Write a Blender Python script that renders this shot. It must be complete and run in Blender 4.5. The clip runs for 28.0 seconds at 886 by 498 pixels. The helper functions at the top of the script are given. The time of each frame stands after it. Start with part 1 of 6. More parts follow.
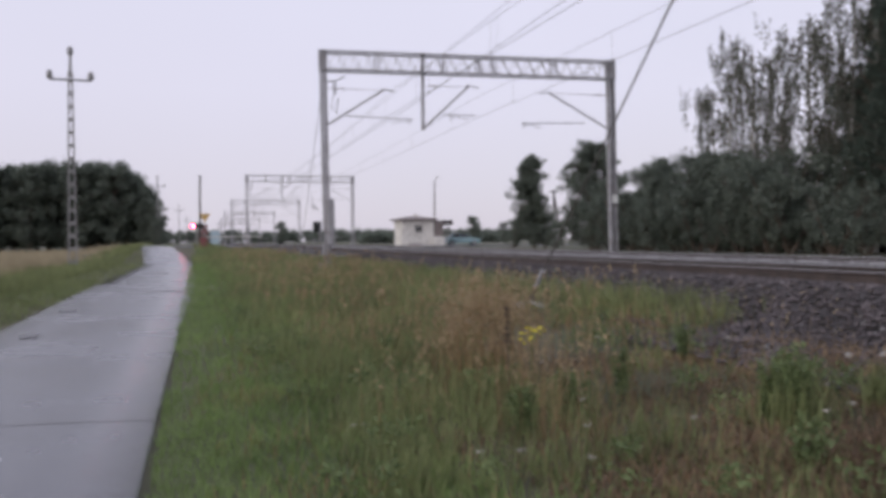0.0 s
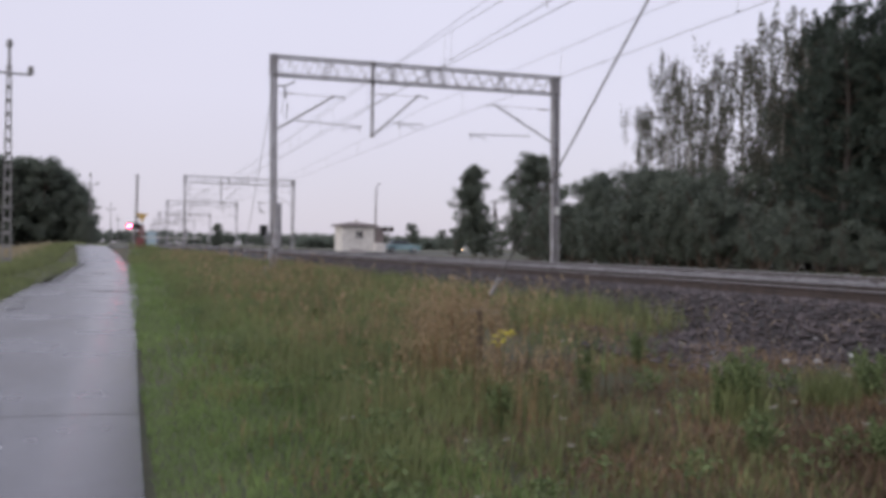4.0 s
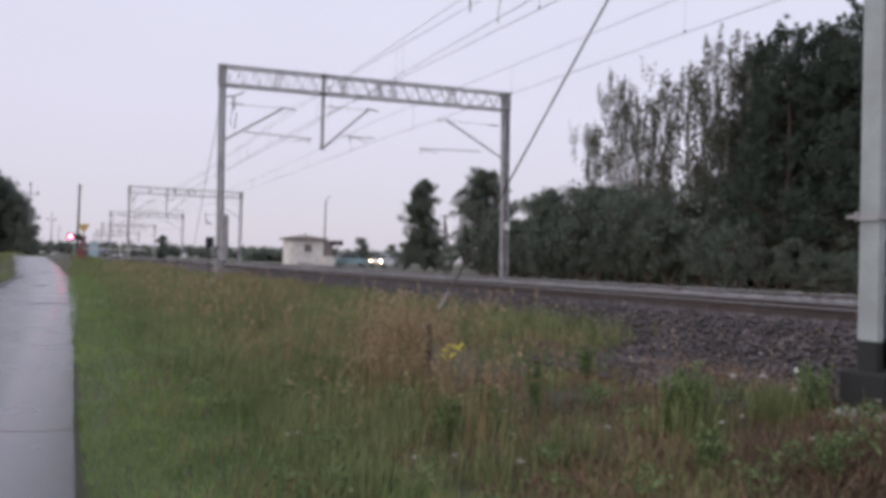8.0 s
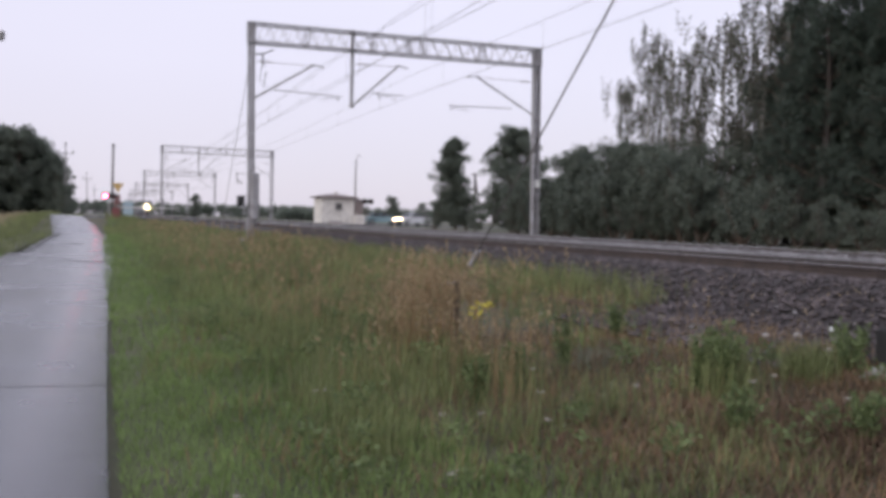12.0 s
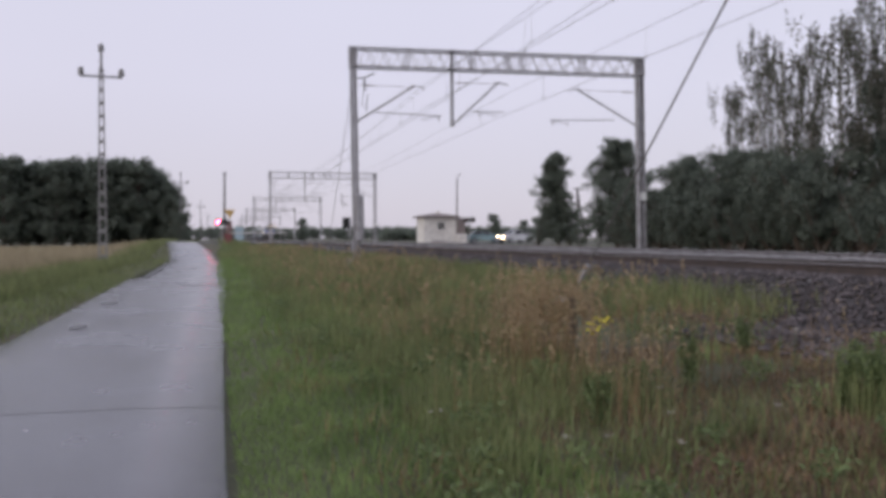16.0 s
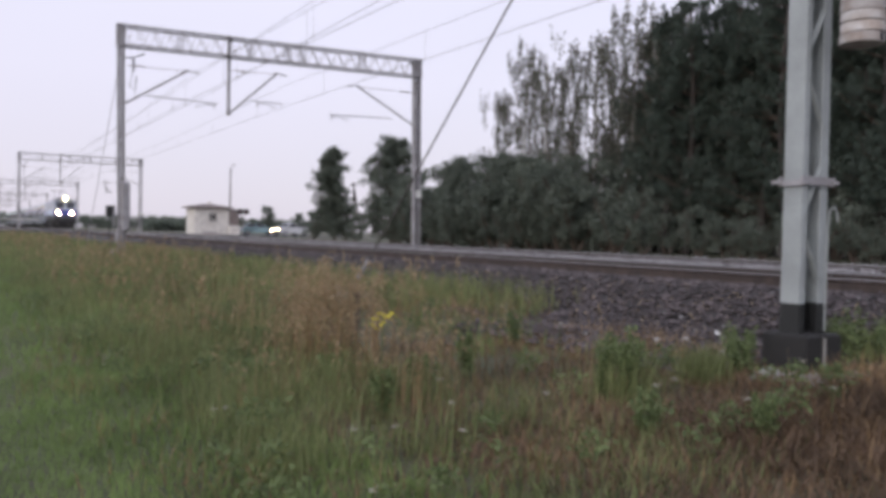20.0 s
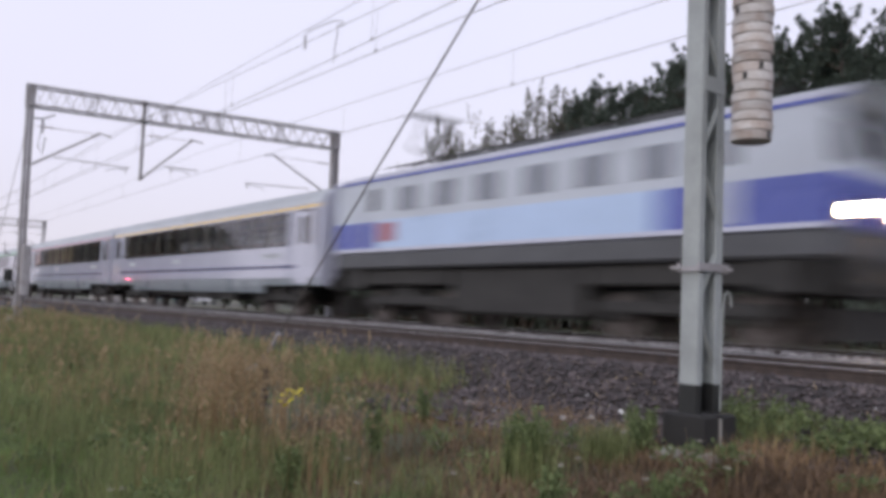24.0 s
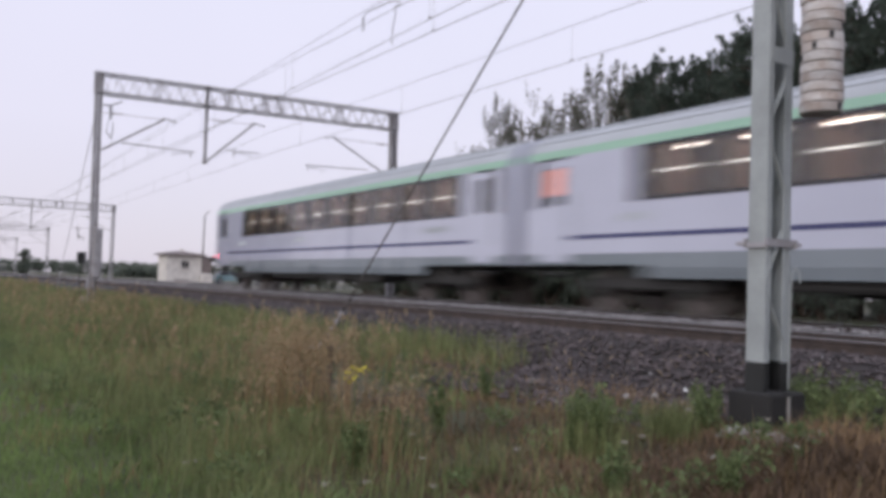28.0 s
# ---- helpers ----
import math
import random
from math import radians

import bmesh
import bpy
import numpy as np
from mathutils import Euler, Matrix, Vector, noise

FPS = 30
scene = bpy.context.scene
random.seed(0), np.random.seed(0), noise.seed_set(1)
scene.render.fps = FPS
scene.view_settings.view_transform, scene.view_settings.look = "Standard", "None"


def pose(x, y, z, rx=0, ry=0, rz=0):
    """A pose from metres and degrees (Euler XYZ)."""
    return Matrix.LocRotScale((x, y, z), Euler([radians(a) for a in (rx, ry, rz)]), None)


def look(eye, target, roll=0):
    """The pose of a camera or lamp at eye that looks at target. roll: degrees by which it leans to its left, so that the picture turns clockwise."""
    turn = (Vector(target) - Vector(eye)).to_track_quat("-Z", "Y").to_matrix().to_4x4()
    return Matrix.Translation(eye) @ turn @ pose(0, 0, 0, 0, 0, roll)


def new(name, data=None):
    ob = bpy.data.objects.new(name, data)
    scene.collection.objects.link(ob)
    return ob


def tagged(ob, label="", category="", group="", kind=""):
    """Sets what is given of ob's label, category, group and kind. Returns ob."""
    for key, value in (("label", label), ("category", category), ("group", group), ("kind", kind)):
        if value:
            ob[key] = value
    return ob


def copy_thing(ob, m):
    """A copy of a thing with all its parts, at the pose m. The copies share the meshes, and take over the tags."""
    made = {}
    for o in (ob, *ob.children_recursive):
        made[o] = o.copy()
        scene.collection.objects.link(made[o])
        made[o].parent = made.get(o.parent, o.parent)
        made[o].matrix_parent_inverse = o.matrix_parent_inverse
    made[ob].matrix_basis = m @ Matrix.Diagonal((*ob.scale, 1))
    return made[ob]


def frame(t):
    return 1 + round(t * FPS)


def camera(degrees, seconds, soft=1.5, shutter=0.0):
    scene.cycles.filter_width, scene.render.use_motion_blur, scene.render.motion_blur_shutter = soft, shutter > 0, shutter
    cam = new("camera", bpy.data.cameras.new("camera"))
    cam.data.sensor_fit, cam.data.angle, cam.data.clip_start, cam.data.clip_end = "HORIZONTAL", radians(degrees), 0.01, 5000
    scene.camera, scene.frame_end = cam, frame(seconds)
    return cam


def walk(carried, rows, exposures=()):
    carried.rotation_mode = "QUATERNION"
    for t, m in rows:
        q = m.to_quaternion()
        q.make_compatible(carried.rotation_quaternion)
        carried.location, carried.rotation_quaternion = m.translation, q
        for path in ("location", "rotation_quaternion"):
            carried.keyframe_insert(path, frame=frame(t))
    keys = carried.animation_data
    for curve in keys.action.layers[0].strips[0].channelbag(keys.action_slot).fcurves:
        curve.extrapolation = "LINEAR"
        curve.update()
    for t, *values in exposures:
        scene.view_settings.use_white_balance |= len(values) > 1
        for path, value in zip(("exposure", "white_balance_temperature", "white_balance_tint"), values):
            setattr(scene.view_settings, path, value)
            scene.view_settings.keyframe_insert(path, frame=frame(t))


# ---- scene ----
# ---- camera ----
cam = camera(55.4, 28.0, soft=4.3, shutter=0.9)
PATH = [
    (0, (0.836, 0.919, 1.669), (3.732, 10.490, 1.566), -0.51),
    (0.5, (0.761, 0.975, 1.641), (3.447, 10.608, 1.616), 0.19),
    (1, (0.627, 0.900, 1.647), (3.206, 10.559, 1.899), 1.00),
    (1.5, (0.526, 0.722, 1.656), (3.182, 10.361, 1.455), 1.77),
    (2, (0.401, 0.644, 1.666), (3.846, 10.032, 1.647), 1.55),
    (2.5, (0.386, 0.706, 1.656), (3.965, 10.043, 1.632), 1.42),
    (3, (0.302, 0.593, 1.680), (3.622, 10.026, 1.683), 1.16),
    (3.5, (0.299, 0.600, 1.667), (3.652, 10.020, 1.617), 1.01),
    (4, (0.286, 0.533, 1.674), (3.891, 9.861, 1.660), 0.97),
    (4.5, (0.288, 0.573, 1.670), (4.045, 9.840, 1.700), 0.73),
    (6.5, (0.329, 0.647, 1.665), (4.091, 9.913, 1.704), 0.61),
    (7, (0.315, 0.626, 1.656), (4.315, 9.790, 1.787), 1.49),
    (7.5, (0.326, 0.634, 1.660), (4.425, 9.751, 1.940), 1.60),
    (8, (0.327, 0.636, 1.654), (4.478, 9.732, 1.827), 1.48),
    (8.5, (0.329, 0.638, 1.657), (4.494, 9.729, 1.766), 1.39),
    (9, (0.341, 0.655, 1.642), (4.555, 9.723, 1.699), 1.72),
    (9.5, (0.330, 0.640, 1.652), (4.613, 9.677, 1.639), 1.62),
    (10, (0.328, 0.642, 1.648), (4.638, 9.665, 1.587), 1.69),
    (10.5, (0.339, 0.637, 1.649), (4.650, 9.660, 1.560), 1.45),
    (11, (0.336, 0.632, 1.640), (4.678, 9.640, 1.572), 1.37),
    (11.5, (0.380, 0.662, 1.639), (4.672, 9.693, 1.531), 0.96),
    (12, (0.385, 0.696, 1.643), (4.213, 9.929, 1.315), 1.43),
    (12.5, (0.323, 0.717, 1.646), (4.283, 9.900, 1.660), 0.73),
    (13, (0.401, 0.868, 1.630), (4.308, 10.073, 1.682), 0.68),
    (13.5, (0.413, 0.924, 1.633), (4.105, 10.217, 1.736), 1.38),
    (15.5, (0.407, 0.860, 1.620), (4.020, 10.184, 1.649), 0.63),
    (16, (0.377, 0.947, 1.610), (3.063, 10.579, 1.482), -0.22),
    (16.5, (0.306, 0.850, 1.585), (3.326, 10.383, 1.597), -0.90),
    (17, (0.279, 0.824, 1.637), (4.605, 9.839, 1.737), -0.13),
    (17.5, (0.238, 0.845, 1.663), (4.642, 9.818, 1.950), 0.31),
    (18, (0.227, 0.901, 1.630), (4.738, 9.821, 1.932), 0.67),
    (18.5, (0.113, 0.852, 1.643), (4.315, 9.922, 1.935), 0.38),
    (19, (0.101, 0.855, 1.643), (4.420, 9.874, 1.685), 0.81),
    (19.5, (0.201, 0.882, 1.650), (5.061, 9.620, 1.529), 0.76),
    (20, (0.230, 0.892, 1.631), (5.355, 9.477, 1.456), 1.17),
    (20.5, (0.198, 0.866, 1.669), (5.426, 9.388, 1.460), 1.08),
    (21, (0.147, 0.823, 1.685), (5.528, 9.251, 1.609), 1.20),
    (21.5, (0.126, 0.809, 1.665), (5.590, 9.184, 1.655), 1.46),
    (23.5, (0.325, 0.905, 1.653), (6.113, 9.042, 2.187), 2.01),
    (24, (0.197, 0.799, 1.687), (6.125, 8.822, 2.385), 2.31),
    (24.5, (0.255, 0.867, 1.660), (6.122, 8.925, 2.463), 2.66),
    (25, (0.200, 0.831, 1.679), (5.788, 9.087, 2.461), 2.72),
    (25.5, (0.209, 0.836, 1.647), (5.724, 9.148, 2.354), 2.75),
    (26, (0.198, 0.844, 1.656), (5.638, 9.208, 2.312), 2.66),
    (26.5, (0.174, 0.803, 1.680), (5.572, 9.202, 2.247), 2.50),
    (27, (0.215, 0.834, 1.661), (5.609, 9.237, 2.209), 2.61),
    (27.5, (0.215, 0.828, 1.679), (5.571, 9.259, 2.157), 2.18),
    (28, (0.166, 0.789, 1.672), (5.535, 9.213, 2.106), 2.00),
]
walk(cam, [(t, look(eye, target, roll)) for t, eye, target, roll in PATH], exposures=((0, -0.04), (8, -0.04), (10, 0.06), (11, 0.04), (12, 0.12), (13, 0.02), (17, -0.12), (19, -0.1), (20, 0.12), (21, 0.2), (23.5, 0.14), (28, 0.06)))

# ---- light: an even, overcast dawn sky and a weak, wide sun ----
world = bpy.data.worlds.new("overcast_dawn")
scene.world = world
world.use_nodes = True
wn, wl = world.node_tree.nodes, world.node_tree.links
wn.clear()
sky = wn.new("ShaderNodeTexSky")
sky.sky_type, sky.sun_disc, sky.sun_elevation, sky.sun_rotation = "NISHITA", False, radians(12), radians(250)
coord = wn.new("ShaderNodeTexCoord")
split = wn.new("ShaderNodeSeparateXYZ")
ramp = wn.new("ShaderNodeValToRGB")
ramp.color_ramp.elements[0].position, ramp.color_ramp.elements[0].color = 0.0, (0.655, 0.615, 0.715, 1)
ramp.color_ramp.elements[1].position, ramp.color_ramp.elements[1].color = 0.6, (0.76, 0.775, 0.95, 1)
ramp.color_ramp.elements.new(0.17).color = (0.735, 0.71, 0.85, 1)
cloud = wn.new("ShaderNodeTexNoise")
cloud.inputs["Scale"].default_value, cloud.inputs["Detail"].default_value = 1.6, 3
cmap = wn.new("ShaderNodeMapRange")
cmap.inputs["To Min"].default_value, cmap.inputs["To Max"].default_value = 0.93, 1.07
cmul = wn.new("ShaderNodeMixRGB")
cmul.blend_type, cmul.inputs["Fac"].default_value = "MULTIPLY", 1.0
mixsky = wn.new("ShaderNodeMixRGB")
mixsky.blend_type, mixsky.inputs["Fac"].default_value = "ADD", 0.012
back = wn.new("ShaderNodeBackground")
back.inputs["Strength"].default_value = 1.0
wout = wn.new("ShaderNodeOutputWorld")
wl.new(coord.outputs["Generated"], split.inputs[0])
wl.new(split.outputs["Z"], ramp.inputs["Fac"])
wl.new(coord.outputs["Generated"], cloud.inputs["Vector"])
wl.new(cloud.outputs["Fac"], cmap.inputs["Value"])
wl.new(ramp.outputs["Color"], cmul.inputs["Color1"])
wl.new(cmap.outputs["Result"], cmul.inputs["Color2"])
wl.new(cmul.outputs["Color"], mixsky.inputs["Color1"])
wl.new(sky.outputs["Color"], mixsky.inputs["Color2"])
wl.new(mixsky.outputs["Color"], back.inputs["Color"])
wl.new(back.outputs[0], wout.inputs["Surface"])
sun_data = bpy.data.lights.new("sun", "SUN")
sun_data.energy, sun_data.angle, sun_data.color = 1.3, radians(40), (1.0, 0.95, 0.94)
sun = new("sun", sun_data)
sun.matrix_world = look((0, 0, 60), (40, 17, 43.5))


# ---- materials ----
def mat(name, color, rough=0.7, metal=0.0, var=0.25, scale=6.0, fine=60.0, bump=0.15, tint=None, coat=0.0, island=0.0, each=0.0, stretch=(1, 1, 1), spec=0.5):
    """A procedural surface: base colour varied at two scales, towards tint where given, with fine relief."""
    m = bpy.data.materials.new(name)
    m.use_nodes = True
    n, l = m.node_tree.nodes, m.node_tree.links
    b = n["Principled BSDF"]
    tc = n.new("ShaderNodeTexCoord")
    mp = n.new("ShaderNodeMapping")
    mp.inputs["Scale"].default_value = stretch
    l.new(tc.outputs["Object"], mp.inputs["Vector"])
    big, small = n.new("ShaderNodeTexNoise"), n.new("ShaderNodeTexNoise")
    big.inputs["Scale"].default_value, big.inputs["Detail"].default_value = scale, 4
    small.inputs["Scale"].default_value, small.inputs["Detail"].default_value = fine, 3
    l.new(mp.outputs[0], big.inputs["Vector"])
    l.new(mp.outputs[0], small.inputs["Vector"])
    cr = n.new("ShaderNodeValToRGB")
    dark = tint or tuple(c * (1 - var) for c in color)
    light = tuple(min(1, c * (1 + var * 0.6)) for c in color)
    cr.color_ramp.elements[0].position, cr.color_ramp.elements[0].color = 0.32, (*dark, 1)
    cr.color_ramp.elements[1].position, cr.color_ramp.elements[1].color = 0.68, (*light, 1)
    l.new(big.outputs["Fac"], cr.inputs["Fac"])
    mul = n.new("ShaderNodeMixRGB")
    mul.blend_type, mul.inputs["Fac"].default_value = "MULTIPLY", 1.0
    mr = n.new("ShaderNodeMapRange")
    mr.inputs["To Min"].default_value, mr.inputs["To Max"].default_value = 1 - var * 0.6, 1 + var * 0.6
    l.new(small.outputs["Fac"], mr.inputs["Value"])
    l.new(cr.outputs["Color"], mul.inputs["Color1"])
    l.new(mr.outputs["Result"], mul.inputs["Color2"])
    out = mul.outputs["Color"]
    if island or each:
        src = n.new("ShaderNodeNewGeometry").outputs["Random Per Island"] if island else n.new("ShaderNodeObjectInfo").outputs["Random"]
        k = island or each
        rr = n.new("ShaderNodeMapRange")
        rr.inputs["To Min"].default_value, rr.inputs["To Max"].default_value = 1 - k, 1 + k
        l.new(src, rr.inputs["Value"])
        m2 = n.new("ShaderNodeMixRGB")
        m2.blend_type, m2.inputs["Fac"].default_value = "MULTIPLY", 1.0
        l.new(out, m2.inputs["Color1"])
        l.new(rr.outputs["Result"], m2.inputs["Color2"])
        out = m2.outputs["Color"]
    l.new(out, b.inputs["Base Color"])
    rm = n.new("ShaderNodeMapRange")
    rm.inputs["To Min"].default_value, rm.inputs["To Max"].default_value = max(0.02, rough - 0.12), min(1, rough + 0.12)
    l.new(big.outputs["Fac"], rm.inputs["Value"])
    l.new(rm.outputs["Result"], b.inputs["Roughness"])
    b.inputs["Metallic"].default_value = metal
    b.inputs["Specular IOR Level"].default_value = spec
    b.inputs["Coat Weight"].default_value = coat
    if bump:
        bp = n.new("ShaderNodeBump")
        bp.inputs["Strength"].default_value, bp.inputs["Distance"].default_value = bump, 0.02
        l.new(small.outputs["Fac"], bp.inputs["Height"])
        l.new(bp.outputs["Normal"], b.inputs["Normal"])
    return m


def glow(name, color, strength):
    m = bpy.data.materials.new(name)
    m.use_nodes = True
    b = m.node_tree.nodes["Principled BSDF"]
    b.inputs["Base Color"].default_value = (*color, 1)
    b.inputs["Emission Color"].default_value = (*color, 1)
    b.inputs["Emission Strength"].default_value = strength
    return m


def glass(name, tint, clear=0.6):
    """Tinted window glass: part clear, part mirror by its angle."""
    m = bpy.data.materials.new(name)
    m.use_nodes = True
    n, l = m.node_tree.nodes, m.node_tree.links
    n.remove(n["Principled BSDF"])
    tr, gl, fr, mx = n.new("ShaderNodeBsdfTransparent"), n.new("ShaderNodeBsdfGlossy"), n.new("ShaderNodeLayerWeight"), n.new("ShaderNodeMixShader")
    pw, ad = n.new("ShaderNodeMath"), n.new("ShaderNodeMath")
    tr.inputs["Color"].default_value = (*[c * clear for c in tint], 1)
    gl.inputs["Roughness"].default_value = 0.04
    gl.inputs["Color"].default_value = (0.9, 0.9, 0.95, 1)
    pw.operation, ad.operation = "POWER", "MULTIPLY_ADD"
    fr.inputs["Blend"].default_value = 0.5
    pw.inputs[1].default_value, ad.inputs[1].default_value, ad.inputs[2].default_value = 5.0, 0.8, 0.04
    l.new(fr.outputs["Facing"], pw.inputs[0])
    l.new(pw.outputs[0], ad.inputs[0])
    l.new(ad.outputs[0], mx.inputs["Fac"])
    l.new(tr.outputs[0], mx.inputs[1])
    l.new(gl.outputs[0], mx.inputs[2])
    l.new(mx.outputs[0], n["Material Output"].inputs["Surface"])
    return m


def leafy(name, color, dark, each=0.35, trans=0.25):
    """Leaves: two-tone by patch and by leaf, a little light comes through."""
    m = mat(name, color, 0.6, var=0.3, scale=0.9, fine=14, bump=0, tint=dark, island=each, spec=0.25)
    b = m.node_tree.nodes["Principled BSDF"]
    b.inputs["Subsurface Weight"].default_value = 0.0
    tl, ad = m.node_tree.nodes.new("ShaderNodeBsdfTranslucent"), m.node_tree.nodes.new("ShaderNodeMixShader")
    ad.inputs["Fac"].default_value = trans
    m.node_tree.links.new(b.inputs["Base Color"].links[0].from_socket, tl.inputs["Color"])
    m.node_tree.links.new(b.outputs[0], ad.inputs[1])
    m.node_tree.links.new(tl.outputs[0], ad.inputs[2])
    m.node_tree.links.new(ad.outputs[0], m.node_tree.nodes["Material Output"].inputs["Surface"])
    return m


M = dict(
    soil=mat("soil", (0.075, 0.062, 0.042), 0.95, var=0.5, scale=0.5, fine=9, bump=0.5, tint=(0.055, 0.07, 0.03)),
    asphalt=mat("wet_asphalt", (0.1, 0.1, 0.113), 0.25, var=0.35, scale=0.45, fine=70, bump=0.16, spec=0.75),
    ballast=mat("ballast_stone", (0.08, 0.066, 0.067), 0.8, var=0.5, scale=3, fine=30, bump=0.6, island=0.8),
    ballast_bed=mat("ballast_bed", (0.048, 0.041, 0.041), 0.9, var=0.5, scale=4, fine=24, bump=1.0),
    gravel=mat("pale_gravel", (0.16, 0.152, 0.152), 0.9, var=0.5, scale=5, fine=26, bump=0.8),
    water=mat("puddle_water", (0.03, 0.03, 0.03), 0.03, var=0.1, scale=1, fine=4, bump=0.01, spec=0.6),
    mend=mat("dark_asphalt_mend", (0.07, 0.07, 0.073), 0.33, var=0.35, scale=1.5, fine=60, bump=0.15),
    mud=mat("wet_mud", (0.04, 0.038, 0.036), 0.5, var=0.4, scale=2, fine=30, bump=0.3),
    concrete=mat("concrete", (0.34, 0.33, 0.31), 0.85, var=0.3, scale=3, fine=40, bump=0.25),
    sleeper=mat("sleeper_concrete", (0.10, 0.088, 0.08), 0.9, var=0.35, scale=3, fine=40, bump=0.3, each=0.2),
    dark_concrete=mat("tarred_concrete", (0.017, 0.0165, 0.016), 0.85, var=0.4, scale=5, fine=50, bump=0.4),
    rail=mat("rusty_rail", (0.055, 0.04, 0.034), 0.7, var=0.4, scale=8, fine=60, bump=0.3),
    railhead=mat("polished_railhead", (0.42, 0.41, 0.41), 0.38, metal=1.0, var=0.15, scale=4, fine=40, bump=0.02, stretch=(1, 0.05, 1)),
    pale_stone=mat("pale_gravel_stone", (0.25, 0.24, 0.24), 0.85, var=0.3, scale=5, fine=40, bump=0.4, island=0.5),
    galv=mat("grey_painted_steel", (0.31, 0.335, 0.335), 0.6, var=0.2, scale=2, fine=30, bump=0.06, tint=(0.24, 0.26, 0.26)),
    steel=mat("weathered_grey_steel", (0.30, 0.295, 0.31), 0.65, var=0.3, scale=3, fine=30, bump=0.1, tint=(0.21, 0.195, 0.195)),
    black=mat("black_paint", (0.016, 0.017, 0.0165), 0.6, var=0.3, scale=5, fine=40, bump=0.1),
    wire=mat("copper_wire", (0.12, 0.11, 0.105), 0.55, metal=0.4, var=0.2, scale=3, fine=20, bump=0),
    weight=mat("whitewashed_weight", (0.41, 0.4, 0.395), 0.8, var=0.3, scale=5, fine=40, bump=0.25, tint=(0.32, 0.26, 0.225), each=0.2),
    insul=mat("brown_insulator", (0.10, 0.06, 0.05), 0.3, var=0.2, bump=0),
    plate=mat("white_plate", (0.7, 0.7, 0.68), 0.6, var=0.15, bump=0.05),
)


# ---- mesh helpers ----
class Geo:
    """Collects vertices and faces of one mesh."""

    def __init__(self):
        self.v, self.f = [], []

    def add(self, verts, faces, m=None):
        k = len(self.v)
        self.v += [tuple(m @ Vector(p)) if m else tuple(p) for p in verts]
        self.f += [tuple(i + k for i in f) for f in faces]
        return self

    def box(self, c, s, m=None, bevel=0.0):
        """A box by centre and size; bevel chamfers its upright and level edges."""
        hx, hy, hz = (a / 2 for a in s)
        if not bevel:
            vs = [(c[0] + x * hx, c[1] + y * hy, c[2] + z * hz) for x in (-1, 1) for y in (-1, 1) for z in (-1, 1)]
            return self.add(vs, [(0, 1, 3, 2), (4, 6, 7, 5), (0, 4, 5, 1), (2, 3, 7, 6), (0, 2, 6, 4), (1, 5, 7, 3)], m)
        b = min(bevel, hx * 0.9, hy * 0.9, hz * 0.9)
        ring = lambda x, y, z: [(c[0] + a, c[1] + d, c[2] + z) for a, d in ((-x + b, -y), (x - b, -y), (x, -y + b), (x, y - b), (x - b, y), (-x + b, y), (-x, y - b), (-x, -y + b))]
        rows = [ring(hx - b, hy - b, -hz), ring(hx, hy, -hz + b), ring(hx, hy, hz - b), ring(hx - b, hy - b, hz)]
        vs = [p for r in rows for p in r]
        fs = [(r * 8 + i, r * 8 + (i + 1) % 8, r * 8 + 8 + (i + 1) % 8, r * 8 + 8 + i) for r in range(3) for i in range(8)]
        return self.add(vs, fs + [tuple(range(7, -1, -1)), tuple(range(24, 32))], m)

    def rod(self, a, b, r0, r1=None, n=8, caps=True):
        """A round bar from a to b, tapering from r0 to r1."""
        a, b = Vector(a), Vector(b)
        r1 = r0 if r1 is None else r1
        q = (b - a).to_track_quat("Z", "Y")
        vs = []
        for p, r in ((a, r0), (b, r1)):
            vs += [p + q @ Vector((r * math.cos(2 * math.pi * i / n), r * math.sin(2 * math.pi * i / n), 0)) for i in range(n)]
        fs = [(i, (i + 1) % n, n + (i + 1) % n, n + i) for i in range(n)]
        if caps:
            fs += [tuple(range(n - 1, -1, -1)), tuple(range(n, 2 * n))]
        return self.add(vs, fs)

    def bar(self, a, b, w, h):
        """A flat bar of section w by h from a to b."""
        a, b = Vector(a), Vector(b)
        d = b - a
        q = d.to_track_quat("Z", "Y").to_matrix().to_4x4()
        return self.box((0, 0, d.length / 2), (w, h, d.length), Matrix.Translation(a) @ q)

    def tube(self, pts, r, n=6):
        """One round line through points, its rings shared."""
        pts = [Vector(p) for p in pts]
        vs = []
        for i, p in enumerate(pts):
            d = pts[min(i + 1, len(pts) - 1)] - pts[max(i - 1, 0)]
            q = d.to_track_quat("Z", "Y")
            vs += [p + q @ Vector((r * math.cos(2 * math.pi * k / n), r * math.sin(2 * math.pi * k / n), 0)) for k in range(n)]
        fs = [(j * n + k, j * n + (k + 1) % n, j * n + n + (k + 1) % n, j * n + n + k) for j in range(len(pts) - 1) for k in range(n)]
        return self.add(vs, fs + [tuple(range(n - 1, -1, -1)), tuple(range(len(vs) - n, len(vs)))])

    def lathe(self, prof, n=16, m=None):
        """A turned body from rows of (radius, height)."""
        vs = [(r * math.cos(2 * math.pi * i / n), r * math.sin(2 * math.pi * i / n), z) for r, z in prof for i in range(n)]
        fs = [(k * n + i, k * n + (i + 1) % n, k * n + n + (i + 1) % n, k * n + n + i) for k in range(len(prof) - 1) for i in range(n)]
        fs += [tuple(range(n - 1, -1, -1)), tuple(range((len(prof) - 1) * n, len(prof) * n))]
        return self.add(vs, fs, m)

